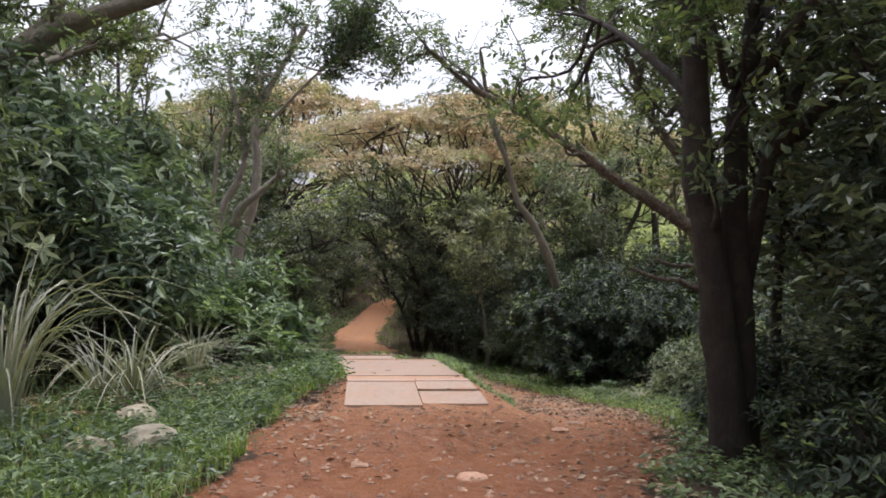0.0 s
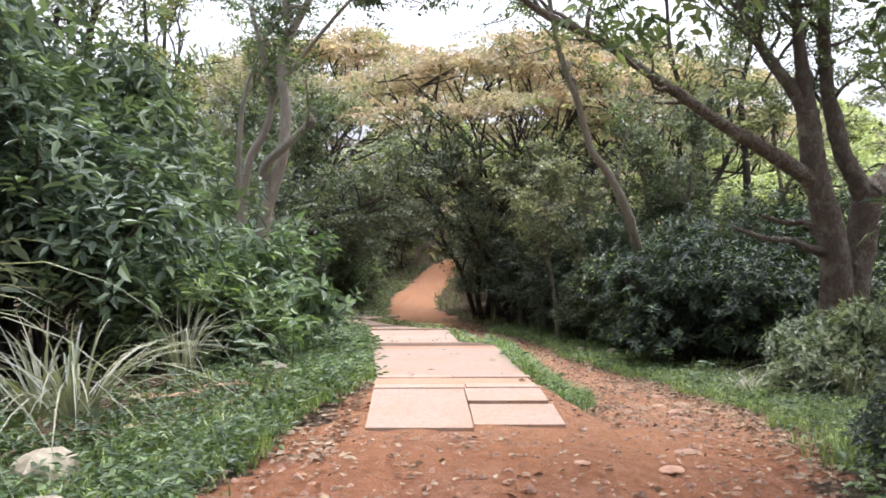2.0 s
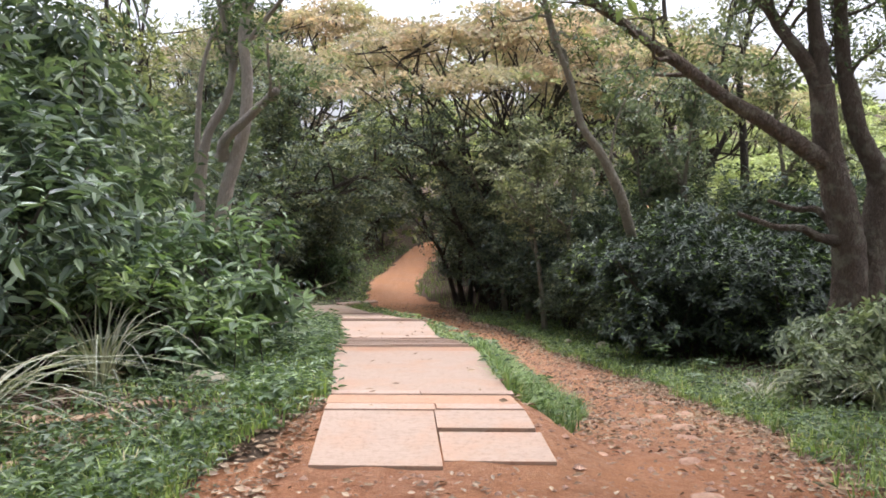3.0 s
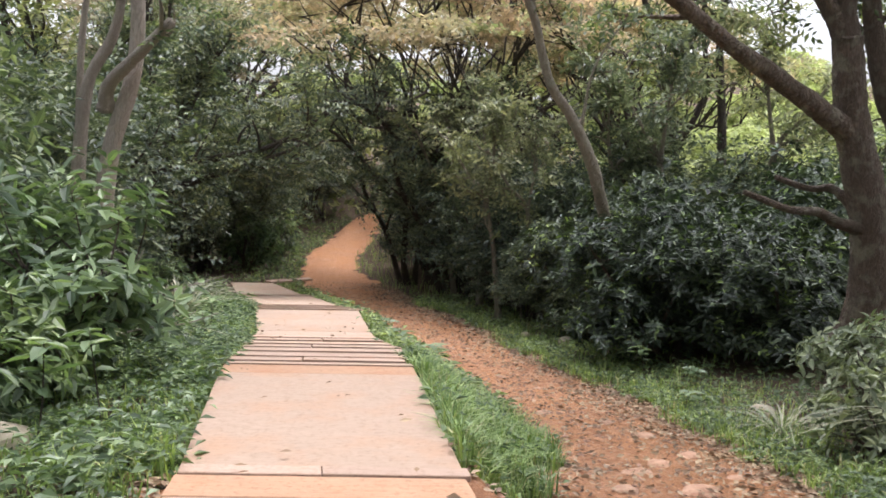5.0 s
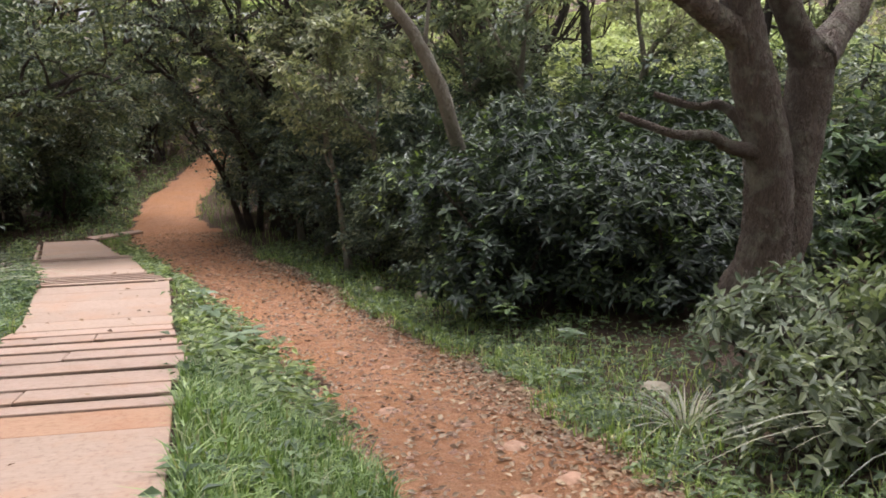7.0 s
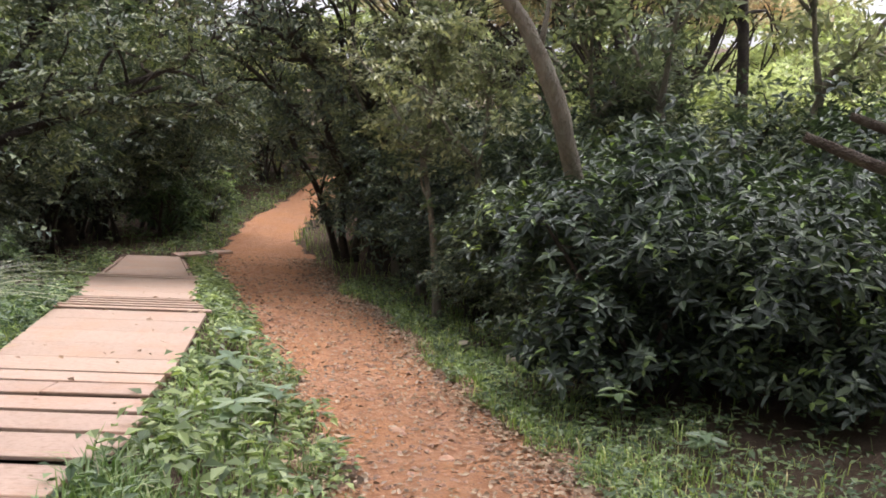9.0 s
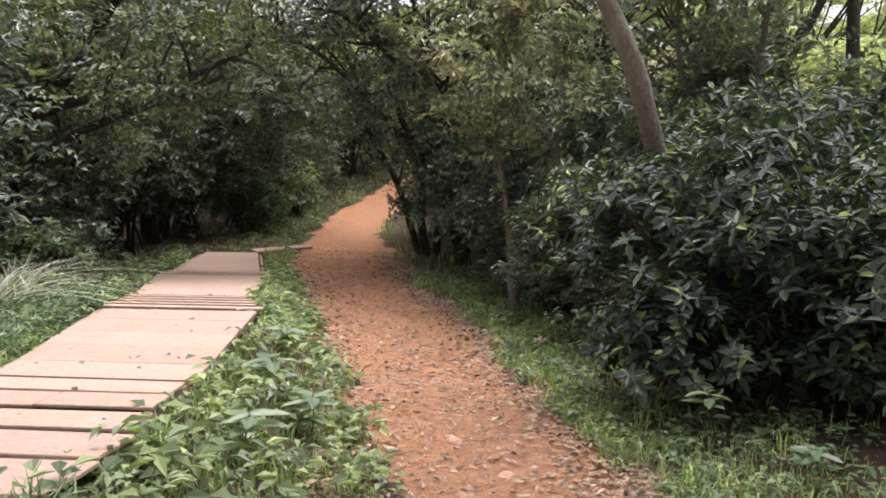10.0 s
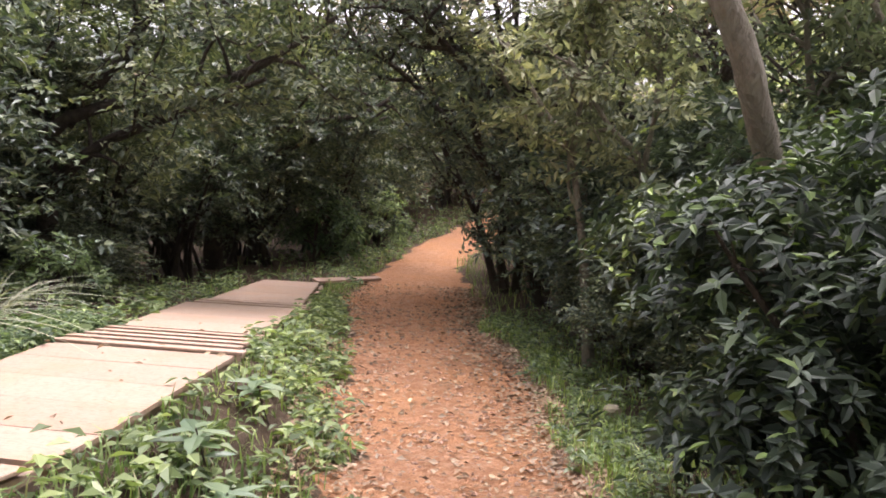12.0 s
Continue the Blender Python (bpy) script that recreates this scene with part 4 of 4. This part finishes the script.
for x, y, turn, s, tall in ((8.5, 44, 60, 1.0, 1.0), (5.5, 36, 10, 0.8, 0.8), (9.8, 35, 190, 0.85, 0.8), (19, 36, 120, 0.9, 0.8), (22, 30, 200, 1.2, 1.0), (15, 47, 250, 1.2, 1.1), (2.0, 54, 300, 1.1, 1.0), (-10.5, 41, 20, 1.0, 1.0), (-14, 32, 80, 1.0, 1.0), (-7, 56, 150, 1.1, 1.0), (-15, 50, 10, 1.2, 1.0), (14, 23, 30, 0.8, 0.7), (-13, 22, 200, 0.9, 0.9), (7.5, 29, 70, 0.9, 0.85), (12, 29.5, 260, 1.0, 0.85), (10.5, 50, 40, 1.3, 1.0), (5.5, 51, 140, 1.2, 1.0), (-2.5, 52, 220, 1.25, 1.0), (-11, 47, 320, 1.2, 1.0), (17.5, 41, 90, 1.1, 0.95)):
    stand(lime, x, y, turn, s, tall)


def closing_woods():
    """The woods that go on beside and behind the start of the trail."""
    rng = np.random.default_rng(36)
    n = 1500
    s = np.where(rng.uniform(0, 1, n) < 0.5, -1, 1)
    x, y = s * rng.uniform(5.5, 16, n), rng.uniform(-16, 12, n)
    x = np.where(y < -8, rng.uniform(-16, 16, n), np.where((y > 4) & (np.abs(x) < 7.5), s * 9, x))
    z = np.array([ground_at(a, c) for a, c in zip(x, y)]) + 4.0 * rng.uniform(0, 1, n)
    v, f = leaves(rng, np.stack([x, y, z], 1), unit(rng.normal(size=(n, 3))), 11, 0.5, 0.4, 0.5, False, 0.4)
    tagged(mesh_object("undergrowth", v, f, THICKET), "dense dark undergrowth closing in on the trail", "undergrowth", kind="stuff")


closing_woods()


def hillside_woods():
    """The undergrowth that closes the view beyond the bend and up the slopes."""
    rng = np.random.default_rng(35)
    n = 2600
    x, y = rng.uniform(-34, 40, n), 46 + 34 * rng.uniform(0, 1, n) ** 1.3
    for i in range(n):
        if i % 3 == 0:
            side = 1 if rng.uniform() < 0.6 else -1
            x[i], y[i] = side * rng.uniform(15, 34), rng.uniform(4, 50)
    z = np.array([ground_at(a, c) for a, c in zip(x, y)]) + 2.6 * rng.uniform(0, 1, n) ** 1.4
    v, f = leaves(rng, np.stack([x, y, z], 1), unit(rng.normal(size=(n, 3))), 11, 0.55, 0.5, 0.5, False, 0.3)
    tagged(mesh_object("undergrowth", v, f, OLIVE), "dense olive undergrowth on the rising hillside", "undergrowth", kind="stuff")


hillside_woods()


# ---- grass, weeds, reeds ----
def blades(rng, p, height, width, lean):
    n = len(p)
    a = rng.uniform(0, 2 * math.pi, n)
    way = np.stack([np.cos(a), np.sin(a), np.zeros(n)], 1)
    side = np.stack([-np.sin(a), np.cos(a), np.zeros(n)], 1)
    h, w, q = height[:, None], width[:, None], lean[:, None]
    up = np.array([0, 0, 1.0])
    mid, tip = p + up * h * 0.6 + way * h * q * 0.35, p + up * h * (1 - 0.35 * q) + way * h * q
    v = np.stack([p - side * w, p + side * w, mid - side * w * 0.8, mid + side * w * 0.8, tip], 1).reshape(-1, 3)
    b = np.arange(n) * 5
    f = np.concatenate([np.stack([b, b + 1, b + 3], 1), np.stack([b, b + 3, b + 2], 1), np.stack([b + 2, b + 3, b + 4], 1)])
    return v, f


def off_boards(x, y):
    return not (9.2 < y < 29.8 and at_line(BOARD_LEFT, y) - 0.03 < x < at_line(BOARD_RIGHT, y) + 0.03)


def verge(rng, n, y0, y1, sides, keep_bare=0.0, reach=3.0, edge=0.0):
    """Random places on the green verges: 'm' between boards and trail, 'l' and 'r' outside them."""
    out = []
    while len(out) < n:
        y = rng.uniform(y0, y1)
        s = sides[rng.integers(0, len(sides))]
        tl, tr = float(at_line(TRAIL_LEFT, y)), float(at_line(TRAIL_RIGHT, y))
        if s == "m":
            a, b = float(at_line(BOARD_RIGHT, y)), tl + 0.08
            x = rng.uniform(a - 0.05, max(b, a + 0.05))
        elif s == "r":
            x = tr - 0.1 + edge + rng.exponential(reach * 0.4)
        else:
            a = float(at_line(BOARD_LEFT, y)) if 9.9 < y < 29.5 else tl
            x = a + 0.08 - edge - rng.exponential(reach * 0.4)
        if off_boards(x, y) and worn_at(x, y) <= rng.uniform(0.0, 0.75) + keep_bare and hum(x, y, 1.7) > rng.uniform(-0.9, 0.1):
            out.append((x, y, ground_at(x, y) - 0.01))
    return np.array(out)


def grass(name, label, seed, n, y0, y1, sides, tall, material=GRASS, reach=3.0):
    rng = np.random.default_rng(seed)
    p = verge(rng, n, y0, y1, sides, 0.0, reach)
    tuft = np.array([1.0 + 0.5 * hum(x, y, 2.3) for x, y, z in p])
    v, f = blades(rng, p, tall * tuft * rng.uniform(0.3, 1.5, n), rng.uniform(0.003, 0.008, n), rng.uniform(0.1, 1.0, n))
    tagged(mesh_object(name, v, f, material), label, "grass", kind="stuff")


grass("median_grass", "lush green grass strip between boardwalk and dirt trail", 41, 10500, 10.9, 14.8, "m", 0.165)
grass("median_grass", "thin grass tufts and bare patches beside the treads", 46, 2300, 14.8, 19.0, "m", 0.14)
grass("median_grass", "short green grass strip beside the boardwalk", 42, 1900, 19.0, 30.0, "m", 0.14)
grass("verge_grass", "green grass along the edge of the trail", 43, 23000, 4.5, 20.0, "l", 0.15)
grass("verge_grass", "short shaded grass below the shrubs", 44, 11500, 8.8, 26.0, "r", 0.13, reach=1.4)
grass("verge_grass", "thin grass beside the far trail", 45, 4000, 26.0, 50.0, "lr", 0.22)


def weeds(name, label, seed, n, y0, y1, sides, size, tall, material=WEED, reach=3.0, per=7):
    rng = np.random.default_rng(seed)
    p = verge(rng, n, y0, y1, sides, 0.0, reach, 0.05)
    lift = rng.uniform(0.2, 1.0, n) ** 1.5 * tall
    c = p + np.stack([np.zeros(n), np.zeros(n), lift], 1)
    k = n * per
    q = np.repeat(c, per, 0) + rng.normal(size=(k, 3)) * np.array([0.05, 0.05, 0.03])
    q[:, 2] = np.maximum(q[:, 2], np.repeat(p[:, 2], per) + 0.02)
    a = rng.uniform(0, 2 * math.pi, k)
    d = np.stack([np.cos(a), np.sin(a), rng.uniform(-0.2, 0.5, k)], 1)
    l = size * rng.uniform(0.5, 1.4, k)
    v, f = leaf_geometry(q, d, np.array([0, 0, 1.0]) + rng.normal(size=(k, 3)) * 0.25, l, l * rng.uniform(0.35, 0.6, k), False, droop=0.25)
    tagged(mesh_object(name, v, f, material), label, "weeds", kind="stuff")


weeds("verge_weeds", "low broad-leaved weeds covering the bank", 51, 5400, 5.0, 22.0, "l", 0.07, 0.20)
weeds("median_weeds", "broad-leaved weeds growing beside the boardwalk", 52, 620, 14.6, 27.0, "m", 0.10, 0.22, WEED)
weeds("median_weeds", "scattered broad-leaved weeds in the grass strip", 55, 170, 10.9, 14.6, "m", 0.075, 0.16, WEED)
weeds("verge_weeds", "low dark weeds at the foot of the shrubs", 53, 3000, 4.2, 27.0, "r", 0.07, 0.14, WEED, 3.0)
weeds("verge_weeds", "weeds along the shaded far bank", 54, 900, 20.0, 45.0, "l", 0.11, 0.25)


def reed_blade(seed, tall, lean, w):
    """One long blade, arching over to its tip, with a fold along its middle."""
    v, f = [], []
    for k in np.linspace(0, 1, 9):
        x, z = tall * lean * k ** 1.8, tall * (k - 0.62 * lean * k ** 3)
        ww = w * (1 - k ** 3) + 0.0008
        v += [(x, -ww, z + ww * 0.5), (x, 0, z), (x, ww, z + ww * 0.5)]
    for j in range(8):
        f += [(3 * j + i, 3 * j + i + 1, 3 * j + i + 4, 3 * j + i + 3) for i in (0, 1)]
    me = bpy.data.meshes.new("blade")
    me.from_pydata(v, [], f)
    me.materials.append(REED)
    return me


def reed_clump(seed, n, radius):
    rng = np.random.default_rng(seed)
    t = thing("reed_clump", "clump of tall arching pale grass blades", "grass clump", group="grass clumps")
    kinds = [reed_blade(seed + i, rng.uniform(0.7, 1.5), rng.uniform(0.35, 1.3), rng.uniform(0.006, 0.012)) for i in range(14)]
    for i in range(n):
        a = rng.uniform(0, 360)
        ob = new("blade", kinds[i % 14])
        ob.parent = t
        r = radius * math.sqrt(rng.uniform(0, 1))
        ob.matrix_basis = pose(r * math.cos(radians(a)), r * math.sin(radians(a)), 0, 0, rng.uniform(-6, 8), a + rng.uniform(-30, 30))
    return t


reed = reed_clump(61, 56, 0.13)
put(reed, -3.0, 8.9, 0, 1.0)
for x, y, turn, s, tall in ((-3.5, 7.3, 60, 1.1, 1.6), (-3.45, 9.3, 200, 1.0, 0.9), (-2.95, 10.9, 150, 0.8, 1.2), (-3.2, 15.8, 40, 0.9, 0.6), (-3.7, 19.8, 90, 1.1, 0.6), (-4.3, 21.4, 10, 0.9, 0.7), (3.95, 13.1, 250, 0.85, 0.85), (4.4, 14.2, 310, 0.9, 0.9), (3.1, 14.4, 80, 0.5, 0.7)):
    stand(reed, x, y, turn, s, tall, 0.02)


# ---- saplings, ferns ----
def sapling(seed, tall, count, size, label):
    """A thin stem with whorls of broad leaves, each leaf a part."""
    rng = np.random.default_rng(seed)
    t = thing("sapling", label, "sapling", group="saplings")
    w = Wood(rng)
    top = np.array([rng.normal() * 0.04, rng.normal() * 0.04, tall])
    w.tube(spline([(0, 0, -0.05), top * 0.5 + (0.015, 0.01, 0), top], 4), 0.007, 0.003, 5)
    mesh_object("stem", w.v, w.f, TWIG, t, True)
    for i in range(count):
        a = i * 2.4 + rng.uniform(-0.2, 0.2)
        at = top * (1 - 0.45 * (i / count) ** 1.5)
        d = np.array([math.cos(a), math.sin(a), rng.uniform(0.0, 0.5)])
        l = np.array([size * rng.uniform(0.7, 1.2)])
        v, f = leaf_geometry(at[None], d[None], np.array([[0, 0, 1.0]]) + rng.normal(size=(1, 3)) * 0.15, l, l * 0.42, True, 0.1, 0.22)
        mesh_object("leaf", v, f, FRESH, t)
    return t


plant = sapling(63, 0.55, 11, 0.17, "young sapling with broad bright green leaves")
put(plant, -2.05, 11.3, 0, 1.1)
for x, y, turn, s, tall in ((-1.9, 11.9, 80, 0.9, 1.1), (-2.2, 10.8, 160, 0.8, 0.9), (-2.6, 12.6, 30, 1.1, 1.2), (3.1, 17.4, 0, 0.6, 0.7), (3.25, 17.44, 120, 0.8, 0.6), (2.75, 18.2, 60, 0.9, 0.8), (2.65, 15.9, 200, 0.8, 0.6), (0.0, 17.6, 10, 1.1, 0.5), (-0.3, 18.2, 90, 1.2, 0.5), (-0.6, 19.6, 150, 1.0, 0.6), (-0.1, 16.6, 240, 1.1, 0.45), (-2.4, 16.3, 60, 1.1, 0.6), (-2.9, 18.3, 10, 1.1, 0.7)):
    stand(plant, x, y, turn, s, tall, 0.02)


def fern(seed):
    """Arching fronds, each with pairs of leaflets."""
    rng = np.random.default_rng(seed)
    t = thing("fern", "dark green fern with arching fronds", "fern", group="ferns")
    for i in range(8):
        a, ln = i * 0.8 + rng.uniform(-0.3, 0.3), rng.uniform(0.4, 0.6)
        way, side = np.array([math.cos(a), math.sin(a), 0]), np.array([-math.sin(a), math.cos(a), 0])
        p, d, l = [], [], []
        for k in np.linspace(0.12, 1, 15):
            c = way * ln * k + np.array([0, 0, ln * (0.75 * k - 0.62 * k * k)])
            for s in (-1, 1):
                p.append(c)
                d.append(side * s + way * 0.35)
                l.append(0.15 * ln * 2 * (1 - k) ** 0.7 * min(1, k * 5) + 0.015)
        v, f = leaf_geometry(np.array(p), np.array(d), np.tile([[0, 0, 1.0]], (len(p), 1)), np.array(l), np.array(l) * 0.26, False, 0.05, 0.15)
        tagged(mesh_object("frond", v, f, WEED, t), kind="stuff")
    return t


def dead_fern(ob, x, y, turn, s):
    """A withered brown fern of the same shape."""
    t = copy_thing(ob, pose(x, y, ground_at(x, y) - 0.04, 0, 0, turn) @ Matrix.Diagonal((s, s, s * 0.8, 1)))
    t.name = "dead_fern"
    tagged(t, "withered brown fern slumped among dry grass", "fern", "dead ferns")
    for o in t.children:
        o.data = WITHERED.setdefault(o.data.name, o.data.copy())
        o.data.materials[0] = DRY


WITHERED = {}
bracken = fern(64)
put(bracken, 2.0, 20.6)
for x, y, turn, s, tall in ((1.7, 21.3, 50, 0.9, 1.0), (1.3, 22.3, 100, 0.9, 0.9), (0.9, 23.3, 30, 0.8, 1.0), (2.5, 19.3, 200, 0.9, 0.8), (3.2, 18.2, 130, 0.9, 0.9), (2.3, 18.9, 20, 0.7, 0.8), (-3.0, 9.6, 20, 1.0, 1.0), (-3.1, 14.2, 90, 0.9, 1.0)):
    stand(bracken, x, y, turn, s, tall)


for x, y, turn, s in ((-2.9, 9.2, 10, 1.6), (-3.3, 9.9, 80, 1.7), (-2.75, 10.2, 150, 1.4), (-2.5, 9.8, 220, 1.1), (-3.2, 8.3, 40, 1.5), (-3.2, 10.9, 100, 1.5), (-3.7, 9.2, 200, 1.7)):
    dead_fern(bracken, x, y, turn, s)


def dry_stalks():
    """Bent, bleached stalks leaning out of the undergrowth beside the boards."""
    rng = np.random.default_rng(66)
    for pts, r in (([(-3.0, 13.4, -0.2), (-2.5, 13.4, 0.12), (-2.1, 13.45, 0.38), (-1.55, 13.5, 0.56)], 0.012), ([(-3.0, 13.3, -0.2), (-2.55, 13.2, 0.18), (-2.2, 13.2, 0.52), (-2.05, 13.15, 0.78)], 0.014),
                   ([(-2.9, 13.7, -0.2), (-2.4, 13.8, 0.05), (-1.95, 13.85, 0.12), (-1.7, 13.9, 0.2)], 0.009)):
        w = Wood(rng)
        foot = np.array(pts[0])
        w.tube(spline(pts, 5) - foot, r, 0.004, 6, 0.1)
        t = thing("dry_stalk", "bleached dry stalk leaning out of the undergrowth", "stalk", *foot, group="dry stalks")
        mesh_object("stem", w.v, w.f, BARK_PALE, t, True)
        w = Wood(rng)
        a = (np.array(pts[1]) + np.array(pts[2])) / 2 - foot
        w.tube(spline([a, a + (0.15, 0.02, 0.04), a + (0.3, 0.1, 0.13)], 4), r * 0.6, 0.003, 5)
        mesh_object("side_shoot", w.v, w.f, BARK_PALE, t, True)


dry_stalks()


# ---- stones and litter ----
def stone(seed, r, flat, material, label, name="stone"):
    rng = np.random.default_rng(seed)
    bm = bmesh.new()
    bmesh.ops.create_icosphere(bm, subdivisions=2, radius=r)
    for v in bm.verts:
        k = 1 + 0.28 * noise.noise(v.co * (2.2 / r) + Vector((seed, 0, 0)))
        v.co = Vector((v.co.x * k * 1.25, v.co.y * k, v.co.z * k * flat))
    me = bpy.data.meshes.new(name)
    bm.to_mesh(me)
    bm.free()
    me.materials.append(material)
    return tagged(new(name, me), label, "stone", "stones on the trail")


kinds = [stone(70 + i, 0.1, f, STONE, "flat clay-coloured stone half sunk in the trail") for i, f in enumerate((0.3, 0.24, 0.36))]
spots = [(1.34, 9.37, 1.0), (1.84, 12.47, 1.5), (1.81, 13.49, 1.2), (1.93, 14.57, 1.3), (1.55, 13.1, 1.0), (2.15, 13.9, 1.1), (1.35, 12.5, 1.3), (1.75, 11.9, 0.8), (2.39, 16.3, 0.9), (1.3, 17.7, 0.8),
         (1.2, 15.9, 0.9), (0.9, 18.4, 0.7), (0.6, 7.3, 0.9), (0.2, 6.4, 1.1), (-0.6, 6.6, 0.8), (0.5, 8.4, 0.7), (1.1, 8.7, 0.8), (1.5, 10.6, 1.0), (0.9, 10.9, 0.7), (1.7, 15.2, 0.7), (2.2, 12.9, 0.8)]
for i, (x, y, s) in enumerate(spots):
    m = pose(x, y, ground_at(x, y) + 0.002, 0, 0, 47 * i) @ Matrix.Scale(s * 0.82, 4)
    if i < 3:
        kinds[i].matrix_basis = m
    else:
        copy_thing(kinds[i % 3], m)
pale = stone(80, 0.13, 0.7, PALE_STONE, "pale weathered stone lying in the grass", "boulder")
put(pale, -2.45, 6.35, 0, 1.15, 1.25, -0.06)
for x, y, turn, s in ((-2.15, 6.75, 60, 1.25), (-2.55, 7.6, 120, 1.3), (1.53, 21.8, 10, 0.45), (3.3, 15.5, 200, 0.75), (2.1, 20.9, 30, 0.8), (-2.2, 11.2, 10, 1.05)):
    stand(pale, x, y, turn, s, 1.0, -0.045)


def scatter_pebbles():
    rng = np.random.default_rng(90)
    v, f = [], []
    tri = [(0, 1, 2), (0, 2, 3), (0, 3, 4), (0, 4, 1), (5, 2, 1), (5, 3, 2), (5, 4, 3), (5, 1, 4)]
    count = 0
    while count < 3800:
        y = 4.5 + 23 * rng.uniform() ** 1.45
        a, b = float(at_line(TRAIL_LEFT, y)), float(at_line(TRAIL_RIGHT, y))
        x = rng.uniform(a, b)
        if not off_boards(x, y) or worn_at(x, y) < 0.5:
            continue
        r, z, base = 0.008 + 0.03 * rng.uniform() ** 3, ground_at(x, y), len(v)
        pts = [(0, 0, 0.6), (1.2, 0, 0), (0, 0.9, 0.05), (-1, 0, 0), (0, -1, 0.05), (0, 0, -0.5)]
        t = rng.uniform(0, 6.28)
        for px, py, pz in pts:
            k = r * rng.uniform(0.75, 1.25)
            v.append((x + k * (px * math.cos(t) - py * math.sin(t)), y + k * (px * math.sin(t) + py * math.cos(t)), z + 0.004 + k * pz))
        f += [tuple(base + i for i in q) for q in tri]
        count += 1
    tagged(mesh_object("pebbles", v, f, PEBBLE), "loose pebbles and clay lumps on the trail", "pebbles", kind="stuff")


def scatter_litter():
    rng = np.random.default_rng(91)
    p = []
    while len(p) < 22000:
        y = 4.5 + 26 * rng.uniform()
        a, b = float(at_line(TRAIL_LEFT, y)), float(at_line(TRAIL_RIGHT, y))
        side = rng.uniform()
        x = b + 0.15 - rng.exponential(0.26) if side < 0.58 else (a - 0.4 + rng.exponential(0.36) if side < 0.93 else rng.uniform(a, b))
        thick = min(1.0, 0.30 + max(0.0, y - 9.0) / 6.5)
        if off_boards(x, y) and x < b + 0.4 and rng.uniform() < thick:
            p.append((x, y, ground_at(x, y) + 0.016))
    for i in range(650):
        x, y = -1.12 - rng.exponential(0.35), rng.uniform(8.3, 10.9)
        p.append((x, y, ground_at(x, y) + 0.016))
    for i in range(2600):
        y = rng.uniform(6.0, 15.0)
        x = rng.uniform(float(at_line(TRAIL_LEFT, y)), float(at_line(TRAIL_RIGHT, y)))
        if off_boards(x, y) and hum(x, y, 0.9) + 0.5 * hum(x, y, 2.7) > rng.uniform(-0.35, 0.5):
            p.append((x, y, ground_at(x, y) + 0.014))
    for i in range(70):
        y = rng.uniform(9.5, 22)
        p.append(across(y, rng.uniform(0.02, 0.98), 0.042))
    p = np.array(p)
    k = len(p)
    a = rng.uniform(0, 6.28, k)
    d = np.stack([np.cos(a), np.sin(a), rng.uniform(-0.08, 0.22, k)], 1)
    l = rng.uniform(0.028, 0.08, k)
    v, f = leaf_geometry(p, d, np.array([0, 0, 1.0]) + rng.normal(size=(k, 3)) * 0.45, l, l * rng.uniform(0.35, 0.65, k), False, 0.2, -0.05)
    tagged(mesh_object("leaf_litter", v, f, DRY), "dry brown fallen leaves strewn along the trail", "leaf litter", kind="stuff")


scatter_pebbles()
scatter_litter()
